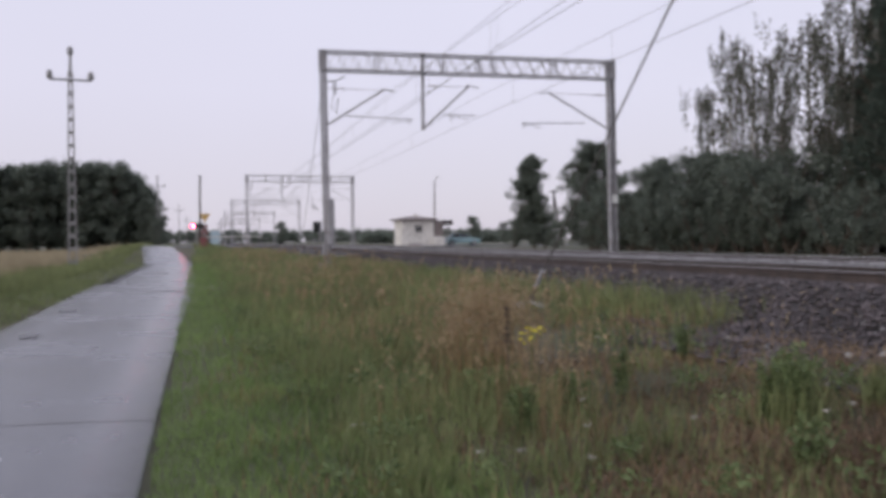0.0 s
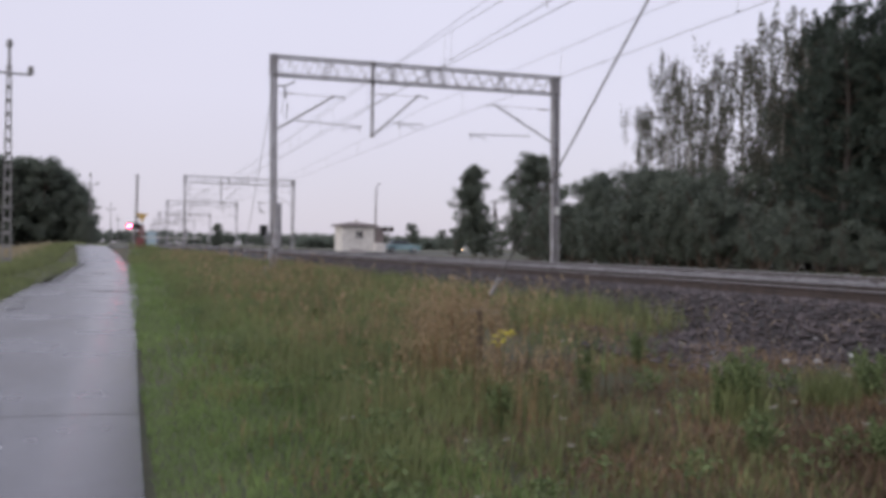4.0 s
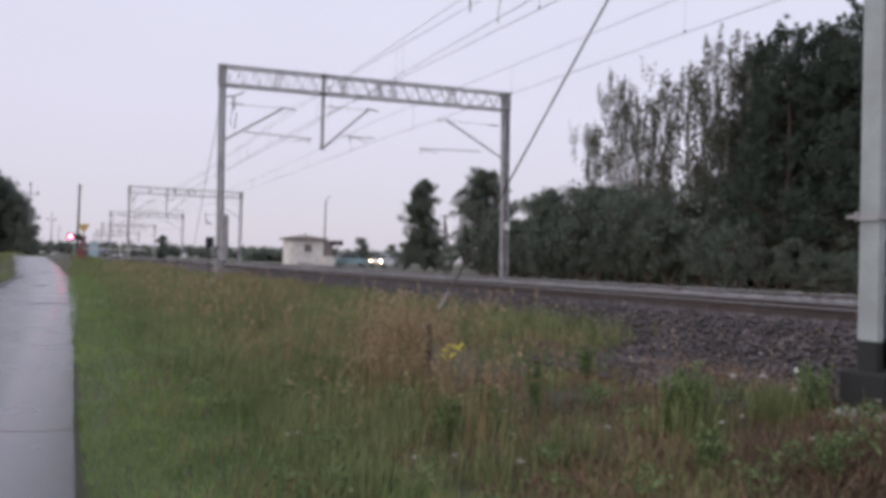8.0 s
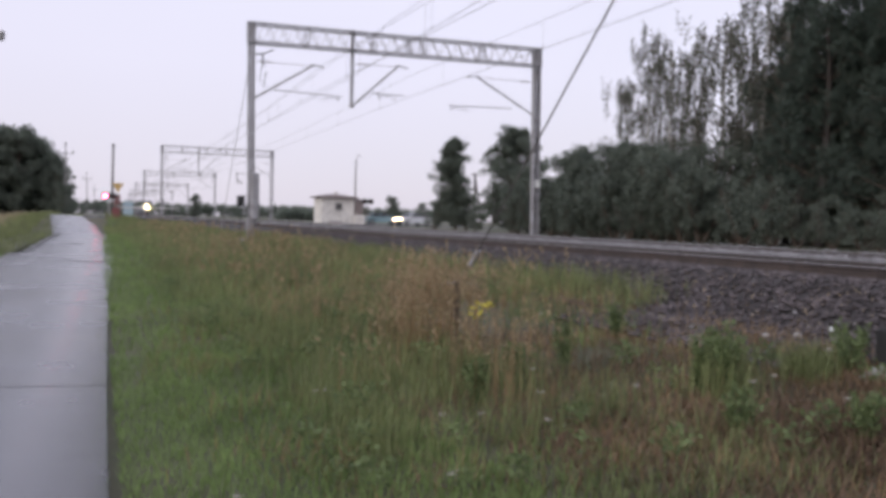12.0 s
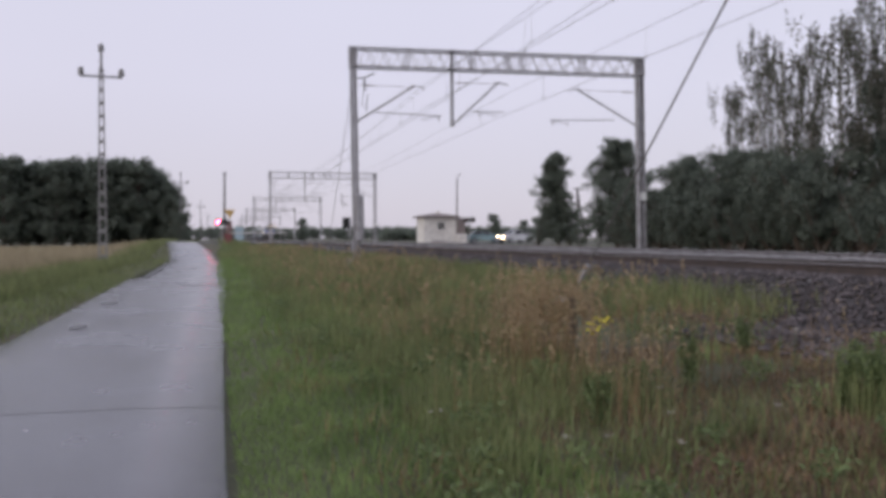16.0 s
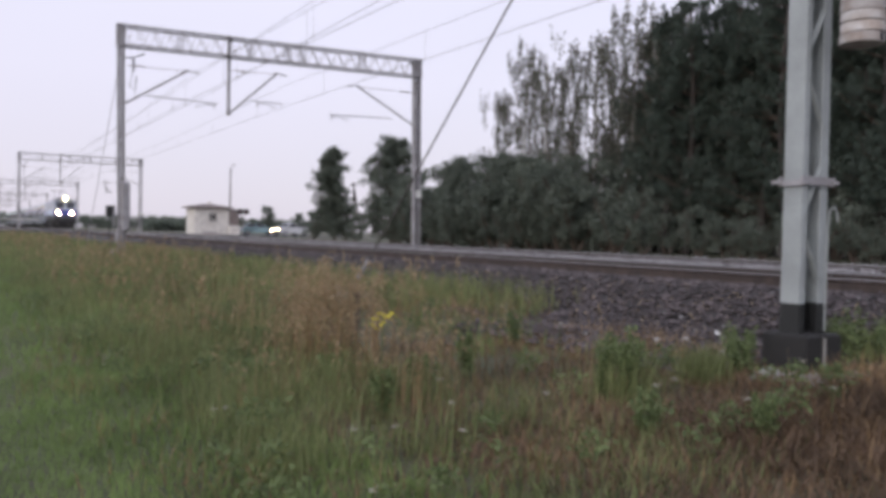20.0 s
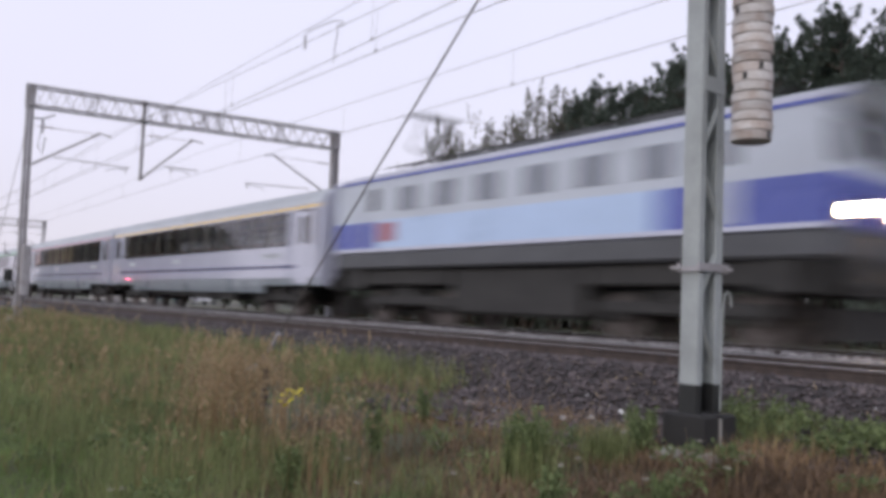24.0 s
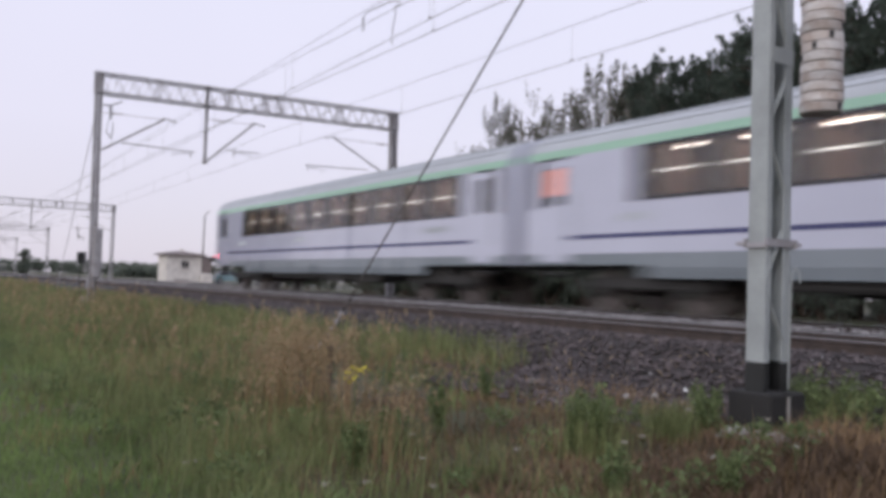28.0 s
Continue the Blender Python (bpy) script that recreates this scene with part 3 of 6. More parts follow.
def build_wires():
    """Carrier and contact wires with droppers, portal to portal, over each track and its neighbour section."""
    spots = (-30.0, GANTRY, 108.3, 174.0, 240.0, 306.0)
    runs = (
        # carrier height, contact height, place across the line at each portal
        (7.15, 6.1, (10.2, 9.5, 9.75, 10.0, 9.6, 9.9), "near-track"),
        (7.5, 6.35, (8.3, 10.2, 9.6, 9.9, 9.5, 9.9), "neighbouring"),
        (7.1, 6.13, (13.9, 13.7, 13.9, 13.6, 13.9, 13.6), "forest-side"),
    )
    for hc, ht, places, what in runs:
        line = thing("overhead_line", f"thin grey {what} carrier and contact wires with droppers", "overhead wire", "overhead wires")
        for k in range(len(spots) - 1):
            y0, y1 = spots[k], spots[k + 1]
            x0, x1 = places[k] + bend(y0), places[k + 1] + bend(y1)
            top = sag((x0, y0, RAIL + hc), (x1, y1, RAIL + hc), 0.35 if k else 0.1, 16)
            low = sag((x0, y0, RAIL + ht), (x1, y1, RAIL + ht), 0.02, 16)
            fat = 1.0 if k < 2 else 1.5
            c = part("carrier_wire", Geo().tube(top, 0.0075 * fat, 5), M["wire"], line)
            part("contact_wire", Geo().tube(low, 0.009 * fat, 5), M["wire"], line)
            if k < 3:
                for i in range(1, 16, 2):
                    part("dropper", Geo().rod(low[i], top[i], 0.004, n=4).box(low[i] + Vector((0, 0, 0.03)), (0.03, 0.05, 0.06)), M["wire"], c)
    # the back stay of the first portal, and the box on its post
    st = thing("portal_stay", "thin slanting steel stay of the portal post", "stay rod")
    a, b = Vector((6.5, GANTRY + 0.12, 8.0)), Vector((6.5, 45.9, 0.62))
    part("stay_rod", Geo().rod(a, b, 0.014, n=6), M["steel"], st)
    part("turnbuckle", Geo().rod(a.lerp(b, 0.9), a.lerp(b, 0.94), 0.035, n=8), M["steel"], st)
    part("anchor_block", Geo().box((6.5, 46.0, 0.45), (0.5, 0.6, 0.35), bevel=0.04), M["concrete"], st)
    jb = thing("junction_box", "small dark junction box bolted on the portal post", "junction box", at=pose(6.2, GANTRY - 0.15, 2.3))
    part("body", Geo().box((0, 0, 0), (0.26, 0.2, 0.46), bevel=0.02), M["black"], jb)
    part("bracket", Geo().box((0.14, 0.05, 0.1), (0.16, 0.05, 0.05)), M["steel"], jb)
    part("conduit", Geo().tube([(0.0, 0.0, -0.2), (0.02, 0.05, -0.8), (0.05, 0.08, -1.9)], 0.02), M["black"], jb)
    part("switch_arm", Geo().rod((0.1, 0.05, 0.75), (-0.18, 0.0, 0.95), 0.025, n=6).rod((-0.12, 0, 0.7), (-0.18, 0.0, 1.3), 0.02, n=6), M["steel"], jb)
    # the loop that joins two sections
    g = Geo()
    p = [(9.69, 20.06, 8.4), (9.7, 20.08, 8.04), (9.69, 19.96, 8.04), (9.68, 19.98, 8.4), (9.69, 19.8, 8.46), (9.69, 19.32, 8.44), (9.7, 18.7, 8.42), (9.69, 18.46, 8.37), (9.72, 18.2, 8.3), (9.69, 18.04, 8.17), (9.66, 18.2, 8.2), (9.69, 18.38, 8.22), (9.7, 18.36, 8.0), (9.69, 18.42, 7.8), (9.69, 18.46, 7.55), (9.69, 18.48, 7.34)]
    g.tube([(x, y - 0.14, z + 0.05) for x, y, z in p], 0.012)
    tagged(part("wire_jumper", g, M["wire"]), "dark looped jumper cable hanging between two wires", "cable")


def build_near_mast():
    """The tension mast beside the near track, with its weights and its stay."""
    mx, my, base = 6.54, 5.477, 0.49
    mast = thing("catenary_mast", "grey painted lattice mast with black foot on tarred block", "catenary mast", at=pose(mx, my, 0))
    top = 9.2

    def half(z):  # the legs draw together upwards
        return 0.17 - 0.028 * (z - 1.0) / 7.2

    for s in (-1, 1):
        for z0, z1, m, nm in ((0.82, 1.11, M["black"], "black_foot"), (1.11, top, M["galv"], "leg_channel")):
            part(nm, channel(s * half(z0), 0, z0, z1, 0.185, 0.068 if s < 0 else 0.1, -s, s * half(z1)), m, mast)
    z, k = 1.2, 0
    while z < 8.6:
        for y in (-0.075, 0.075):
            s = 1 if k % 2 else -1
            part("brace", Geo().bar((-s * (half(z) - 0.02), y, z), (s * (half(z) - 0.02), y, z + 0.5), 0.05, 0.009), M["galv"], mast)
        if k % 3 == 0 and z > 3:
            part("batten_plate", Geo().box((0.01, -0.0965, z + 0.6), (2 * half(z) - 0.02, 0.008, 0.14)), M["galv"], mast)
        z, k = z + 0.66, k + 1
    g = Geo()
    g.box((0.01, -0.11, 2.14), (0.44, 0.02, 0.07)).box((0, 0.11, 2.14), (0.4, 0.02, 0.07)).box((-0.185, 0, 2.12), (0.02, 0.25, 0.05)).box((0.185, 0, 2.12), (0.02, 0.25, 0.05))
    g.box((-0.19, 0.13, 2.13), (0.06, 0.1, 0.03)).box((0.2, -0.12, 2.13), (0.05, 0.08, 0.03))
    part("clamp_band", g, M["steel"], mast, "dark bolted clamp band round the legs")
    g = Geo().tube([(0.15, -0.105, 0.88), (0.155, -0.105, 1.3), (0.16, -0.108, 1.75), (0.175, -0.115, 1.9), (0.2, -0.13, 1.94), (0.225, -0.145, 1.88), (0.228, -0.15, 1.8)], 0.008)
    part("earth_cable", g, M["galv"], mast)
    block = Geo()
    block.box((-0.125, 0, 0.56), (0.235, 0.44, 0.6), bevel=0.02).box((0.125, 0, 0.56), (0.235, 0.44, 0.6), bevel=0.02)
    part("foundation_block", block, M["dark_concrete"], mast)
    g = Geo().box((-0.08, -0.2, 0.44), (0.86, 0.84, 0.24), bevel=0.09)
    part("footing", g, M["concrete"], mast, "worn pale concrete footing")
    part("joint_strip", Geo().box((0, -0.219, 0.6), (0.025, 0.012, 0.46)), M["concrete"], mast)
    # tensioning weights
    ws = thing("tension_weights", "stack of whitewashed round weights hung on a rod", "weights", at=pose(6.54, 5.0, -0.17))
    part("rod", Geo().rod((0, 0, 3.4), (0, 0, 9.0), 0.02, n=8), M["steel"], ws)
    for i in range(33):
        z = 3.38 + i * 0.084
        g = Geo().lathe([(0.155, 0), (0.168, 0.006), (0.168, 0.077), (0.155, 0.082)], 24)
        w = part("weight", g, M["weight"], ws, at=pose(0.006 * math.sin(i * 2.1), 0.006 * math.cos(i * 1.7), z, 0, 0, i * 47), smooth=False)
        part("slot", Geo().box((0, -0.166, 0.042), (0.035, 0.012, 0.06)), M["black"], w)
    # the stay
    st = thing("mast_stay", "long slanting steel stay rod of the mast in the ground", "stay rod")
    a, b = Vector((6.42, 5.62, 8.11)), Vector((6.42, 14.3, 0.64))
    part("stay_rod", Geo().rod(a, b, 0.0135, n=8), M["wire"], st)
    c = a.lerp(b, 0.93)
    part("turnbuckle", Geo().rod(c, a.lerp(b, 0.97), 0.04, n=8), M["steel"], st)
    part("anchor_block", Geo().box((6.42, 14.45, 0.42), (0.5, 0.6, 0.3), bevel=0.04), M["concrete"], st)


# ---- the train ----
def shell(prof, y0, y1):
    return Geo().sweep(prof, y0, y1, closed=False)


def bogie(parent, y, wheel_gap=2.5):
    g = Geo()
    for x in (-1.02, 1.02):
        g.box((x, y, 0.62), (0.16, wheel_gap + 1.0, 0.26), bevel=0.05)
        g.box((x, y, 0.82), (0.2, 0.7, 0.3), bevel=0.05)
        for s in (-1, 1):
            g.box((x, y + s * wheel_gap / 2, 0.5), (0.24, 0.34, 0.34), bevel=0.06)
            g.rod((x, y + s * wheel_gap * 0.3, 0.55), (x, y + s * wheel_gap * 0.3, 0.95), 0.11, n=10)
    g.box((0, y, 0.62), (2.0, 0.4, 0.3))
    b = part("bogie", g, TM["under"], parent)
    for s in (-1, 1):
        w = Geo()
        w.rod((-0.8, y + s * wheel_gap / 2, 0.46), (0.8, y + s * wheel_gap / 2, 0.46), 0.08, n=10)
        for x in (-0.75, 0.75):
            w.rod((x - 0.065, y + s * wheel_gap / 2, 0.46), (x + 0.065, y + s * wheel_gap / 2, 0.46), 0.46, n=24)
            w.rod((x * 0.9 - 0.02, y + s * wheel_gap / 2, 0.46), (x * 0.9 + 0.02, y + s * wheel_gap / 2, 0.46), 0.49, n=24)
        part("wheelset", w, TM["wheel"], b)


TM = dict(
    under=mat("underframe_grime", (0.035, 0.034, 0.033), 0.8, var=0.4, scale=3, fine=20, bump=0.2),
    wheel=mat("wheel_steel", (0.16, 0.14, 0.13), 0.5, metal=0.6, var=0.2, bump=0.05),
    white=mat("coach_white", (0.46, 0.475, 0.57), 0.22, var=0.06, scale=0.8, fine=9, bump=0.0, coat=0.9),
    blue=mat("coach_dark_blue", (0.035, 0.04, 0.125), 0.25, var=0.1, bump=0.0, coat=0.4),
    skirt=mat("coach_grey", (0.21, 0.24, 0.265), 0.3, var=0.1, scale=0.8, fine=9, bump=0.0, coat=0.3),
    roof=mat("coach_roof_grey", (0.42, 0.45, 0.48), 0.4, var=0.12, scale=1.2, fine=12, bump=0.0, tint=(0.34, 0.36, 0.38)),
    rib=mat("roof_rib_grey", (0.36, 0.385, 0.41), 0.45, var=0.12, bump=0.0),
    yellow=mat("first_class_yellow", (0.72, 0.5, 0.14), 0.35, var=0.08, bump=0.0),
    red=mat("restaurant_red", (0.33, 0.10, 0.125), 0.35, var=0.08, bump=0.0),
    green=mat("second_class_green", (0.30, 0.49, 0.375), 0.35, var=0.08, bump=0.0),
    band=mat("window_band_black", (0.028, 0.026, 0.028), 0.15, var=0.15, bump=0.0, coat=0.5),
    rubber=mat("bellows_rubber", (0.06, 0.06, 0.065), 0.7, var=0.2, bump=0.1),
    pane=glass("coach_glass", (0.86, 0.87, 0.88), 0.85),
    inside=mat("coach_lining", (0.62, 0.5, 0.43), 0.7, var=0.1, bump=0.0),
    seat=mat("seat_cloth", (0.30, 0.12, 0.08), 0.9, var=0.3, bump=0.1, each=0.2),
    lit=glow("coach_tube_light", (1.0, 0.9, 0.8), 11.0),
    bar=glow("window_bar_glow", (1.0, 0.95, 0.88), 3.5),
    dim=glow("saloon_tube_light", (1.0, 0.84, 0.66), 3.2),
    booth=glow("dining_booth_lamp", (1.0, 0.86, 0.66), 11.0),
    curtain_lamp=glow("red_shaded_lamp", (1.0, 0.3, 0.2), 12.0),
    amber=glow("door_plate_amber_glow", (1.0, 0.36, 0.24), 0.065),
    curtain=mat("curtain_cream", (0.55, 0.5, 0.42), 0.9, var=0.2, bump=0.1, each=0.3),
    tail=glow("tail_lamp_red", (1.0, 0.04, 0.1), 12.0),
    head=glow("headlamp_warm", (1.0, 0.66, 0.34), 700.0),
    # window colour lightened to stand in for reflected sky
    loco_window=mat("loco_window_sky_glass", (0.13, 0.145, 0.175), 0.1, var=0.1, bump=0.0, coat=0.6),
    loco_blue=mat("loco_blue", (0.075, 0.10, 0.36), 0.3, var=0.1, scale=1, fine=9, bump=0, coat=0.4),
    loco_light=mat("loco_pale_blue", (0.40, 0.52, 0.72), 0.3, var=0.08, scale=1, fine=9, bump=0, coat=0.4),
    loco_grey=mat("loco_grey", (0.44, 0.48, 0.54), 0.35, var=0.1, scale=1, fine=9, bump=0, coat=0.3),
    loco_frame=mat("loco_frame_grey", (0.085, 0.088, 0.095), 0.6, var=0.25, scale=2, fine=14, bump=0.1),
)
COACH, LOCO, SPEED = 23.4, 16.1, 30.9
W = 1.41


def build_coach(stripe, label, lit, kind="open"):
    """A coach of 22.9 m: skirt, panels, window band with panes, roof, doors, bogies, and an inside with seats and lights."""
    L = 22.9
    h = L / 2
    c = thing("passenger_coach", label, "train coach", "coaches of the train")
    for s, nm in ((-1, "side"), (1, "side")):
        part("skirt_panel", shell([(s * (W - 0.05), 0.74), (s * (W - 0.005), 0.95), (s * W, 1.24)], -h + 3.9, h - 3.9), TM["skirt"], c)
        for e in (-1, 1):
            y0, y1 = sorted((e * (h - 3.9), e * h))
            part("end_skirt", shell([(s * (W - 0.02), 1.0), (s * W, 1.24)], y0, y1), TM["skirt"], c)
        part("lower_panel", shell([(s * W, 1.24), (s * W, 2.28)], -h, h), TM["white"], c, "white glossy side panel")
        part("blue_stripe", Geo().box((s * (W + 0.001), 0, 1.6), (0.008, L - 2.4, 0.095)), TM["blue"], c, "thin dark blue stripe")
        part("cant_panel", shell([(s * (W - 0.004), 3.4), (s * (W - 0.025), 3.58)], -h, h), TM["white"], c)
        z0, z1 = (3.4, 3.58) if stripe == "green" else (3.45, 3.53)
        part("class_stripe", shell([(s * (W + 0.001 - 0.117 * (z0 - 3.4)), z0), (s * (W + 0.001 - 0.117 * (z1 - 3.4)), z1)], -h, h), TM[stripe], c, f"{stripe} stripe above the windows")
        for y, w2, col in ((-h + 3.4, 1.3, "rib"), (h - 3.6, 0.7, "roof"), (1.5, 0.8, "rib")):
            part("plain_mark", Geo().box((s * (W + 0.001), y, 1.98), (0.006, w2, 0.16)), TM[col], c, "plain lettering bar")
        # window band: pillars, panes and end panels
        n = {"open": 12, "saloon": 9, "compartment": 10}[kind]
        post = 0.2 if kind == "open" else 0.42
        blank = 1.5 if kind == "compartment" else 0.0  # the longer plain panel at the rear end
        band = L - 4.6 - blank
        pitch = band / n
        for i in range(n):
            yc = -h + 2.3 + (i + 0.5) * pitch
            if kind == "open" and lit and i == 3:  # the wide blank panel beside the middle door
                part("blank_panel", Geo().box((s * (W - 0.002), yc, 2.84), (0.03, pitch + 0.2, 1.12)), TM["white"], c)
                continue
            for e in (-1, 1):
                part("curtain", Geo().box((s * (W - 0.09), yc + e * (pitch / 2 - post / 2 - 0.1), 2.86), (0.03, 0.24, 1.0), bevel=0.01), TM["curtain"], c)
            part("window_pane", Geo().box((s * (W - 0.012), yc, 2.84), (0.012, pitch - post, 1.0)), TM["pane"], c)
        g = Geo()
        for i in range(n + 1):
            g.box((s * (W - 0.006), -h + 2.3 + i * pitch, 2.84), (0.03, post, 1.12))
        g.box((s * (W - 0.006), -blank / 2, 2.31), (0.03, band, 0.07)).box((s * (W - 0.006), -blank / 2, 3.37), (0.03, band, 0.07))
        part("window_frame", g, TM["band"], c, "black window band frame")
        for e in (-1, 1):
            ye = e * (h - 1.15)
            part("end_panel", Geo().box((s * (W - 0.006), e * (h - 0.2), 2.84), (0.02, 0.4, 1.12)), TM["white"], c)
            wide = 0.6 + (blank if e > 0 else 0.0)
            part("end_panel", Geo().box((s * (W - 0.006), e * (h - 1.65 - wide / 2), 2.84), (0.02, wide, 1.12)), TM["white"], c)
            d = part("door", Geo().box((s * (W - 0.004), ye, 2.2), (0.03, 0.95, 2.3), bevel=0.012), TM["white"], c, "white folding entrance door")
            part("door_window", Geo().box((s * (W + 0.012), ye, 2.75), (0.012, 0.5, 0.85), bevel=0.004), TM["band"], d)
            # the glow sits on a plate over the glass; no lamp stands behind
            if kind == "compartment" and e > 0 and s < 0:
                part("lit_door_glass", Geo().box((s * (W + 0.02), ye, 2.85), (0.006, 0.4, 0.6)), TM["amber"], d, "amber glowing plate on the door glass")
            part("grab_rail", Geo().rod((s * (W + 0.05), ye - 0.6, 1.5), (s * (W + 0.05), ye - 0.6, 2.6), 0.016, n=6), TM["skirt"], d)
            part("step", Geo().box((s * (W - 0.1), ye, 0.82), (0.3, 0.8, 0.05)), TM["under"], c)
    arc = [(W - 0.02, 3.58), (W - 0.07, 3.72), (W - 0.2, 3.88), (W - 0.45, 4.03), (W - 0.9, 4.15), (0, 4.2)]
    arc = arc + [(-x, z) for x, z in arc[-2::-1]]
    part("roof", shell(arc, -h, h), TM["roof"], c, smooth=True)
    for x, z in ((W - 0.13, 3.81), (W - 0.32, 3.965), (W - 0.6, 4.085)):
        for s in (-1, 1):
            part("roof_rib", Geo().rod((s * x, -h + 0.2, z), (s * x, h - 0.2, z), 0.016, n=4), TM["rib"], c)
    for y in (-6.5, 0, 6.5):
        part("roof_vent", Geo().box((0, y, 4.22), (0.5, 0.8, 0.1), bevel=0.03), TM["roof"], c)
    for e in (-1, 1):
        outline = [(-W, 1.0), (W, 1.0), (W, 3.4)] + arc + [(-W, 3.4)]
        part("end_wall", Geo().sweep(outline, e * h - 0.03, e * h + 0.0), TM["white"], c)
        part("gangway", Geo().box((0, e * (h + 0.12), 2.4), (1.1, 0.24, 2.2), bevel=0.05), TM["rubber"], c, "black rubber gangway bellows")
        for x in (-0.87, 0.87):
            part("buffer", Geo().rod((x, e * (h - 0.05), 1.05), (x, e * (h + 0.22), 1.05), 0.09, n=10).rod((x, e * (h + 0.2), 1.05), (x, e * (h + 0.25), 1.05), 0.22, n=14), TM["under"], c)
        bogie(c, e * 7.9)
    g = Geo().box((0, 0, 1.05), (2.6, L - 0.4, 0.14))
    for y in (-3.6, -1.2, 1.6, 3.9):
        g.box((0.75 * (1 if y > 0 else -1), y, 0.72), (0.9, 1.5, 0.5), bevel=0.05)
    part("underframe", g, TM["under"], c)
    part("equipment_chest", Geo().box((0, 0.2, 0.76), (2.3, 9.4, 0.44), bevel=0.06), TM["under"], c)
    # inside
    part("floor", Geo().box((0, 0, 1.2), (2.7, L - 0.2, 0.06)), TM["inside"], c)
    part("ceiling", Geo().box((0, 0, 3.5), (2.66, L - 0.2, 0.05)), TM["inside"], c)
    if kind == "compartment":
        part("corridor_wall", Geo().box((0.45, 0, 2.34), (0.05, L - 4.6, 2.2)), TM["inside"], c)
        for i in range(n + 1):
            y = -h + 2.3 + i * pitch
            part("partition", Geo().box((-0.48, y, 2.34), (1.72, 0.07, 2.2)), TM["inside"], c)
            if i < n:
                # bright bar added just inside the pane at mid-window, set to glow
                part("luggage_rack_light", Geo().box((-1.24, y + pitch / 2, 2.86), (0.025, pitch * 0.6, 0.022)), TM["bar"], c)
                part("tube_light", Geo().box((-0.45, y + pitch / 2, 3.45), (0.07, pitch * 0.7, 0.03)), TM["lit"], c)
                for e in (-1, 1):
                    part("bench", Geo().box((-0.5, y + pitch / 2 + e * (pitch / 2 - 0.3), 1.62), (1.6, 0.5, 0.16), bevel=0.04).box((-0.5, y + pitch / 2 + e * (pitch / 2 - 0.1), 2.0), (1.6, 0.12, 0.8), bevel=0.04), TM["seat"], c)
    else:
        # the bays whose lamps are on; added baffles and backings hold their light
        on = {"saloon": (3, 4, 5, 6, 8), "open": (0, 1, 2) if lit else ()}[kind]
        for i in on:
            y = -h + 2.3 + (i + 0.5) * pitch
            if kind == "saloon":
                part("ceiling_lamp", Geo().box((-0.55, y, 3.45), (0.5, pitch * 0.5, 0.03)), TM["curtain_lamp"] if i == 8 else TM["booth"], c)
                part("wall_lining", Geo().box((0.1, y, 2.34), (0.05, pitch - 0.1, 2.2)), TM["curtain"], c)
                part("booth_wall", Geo().box((-0.62, y + pitch / 2, 2.34), (1.4, 0.05, 2.2)), TM["curtain"], c)
            else:
                part("tube_light", Geo().box((-0.55, y, 3.45), (0.12, pitch * 0.8, 0.03)), TM["dim"], c)
                part("tube_light", Geo().box((0.55, y, 3.45), (0.12, pitch * 0.8, 0.03)), TM["dim"], c)
        if kind == "saloon":
            for i in (3, 8):
                part("booth_wall", Geo().box((-0.62, -h + 2.3 + i * pitch, 2.34), (1.4, 0.05, 2.2)), TM["curtain"], c)
        for x in (-1.12, 1.12):
            part("luggage_rack", Geo().box((x, 0, 3.14), (0.4, L - 5.5, 0.03)), TM["rib"], c)
        back = Geo()
        for i in range(14):
            y = -8.4 + i * 1.29
            for x in (-0.95, -0.45, 0.45, 0.95):
                back.box((x, y, 1.95), (0.44, 0.1, 1.1), bevel=0.04).box((x, y + 0.28, 1.62), (0.44, 0.45, 0.14), bevel=0.04)
        tagged(part("seating", back, TM["seat"], c), kind="stuff")
    for e in (-1, 1):
        part("vestibule_wall", Geo().box((0, e * (h - 2.2), 2.4), (2.7, 0.05, 2.2)), TM["inside"], c)
    return c


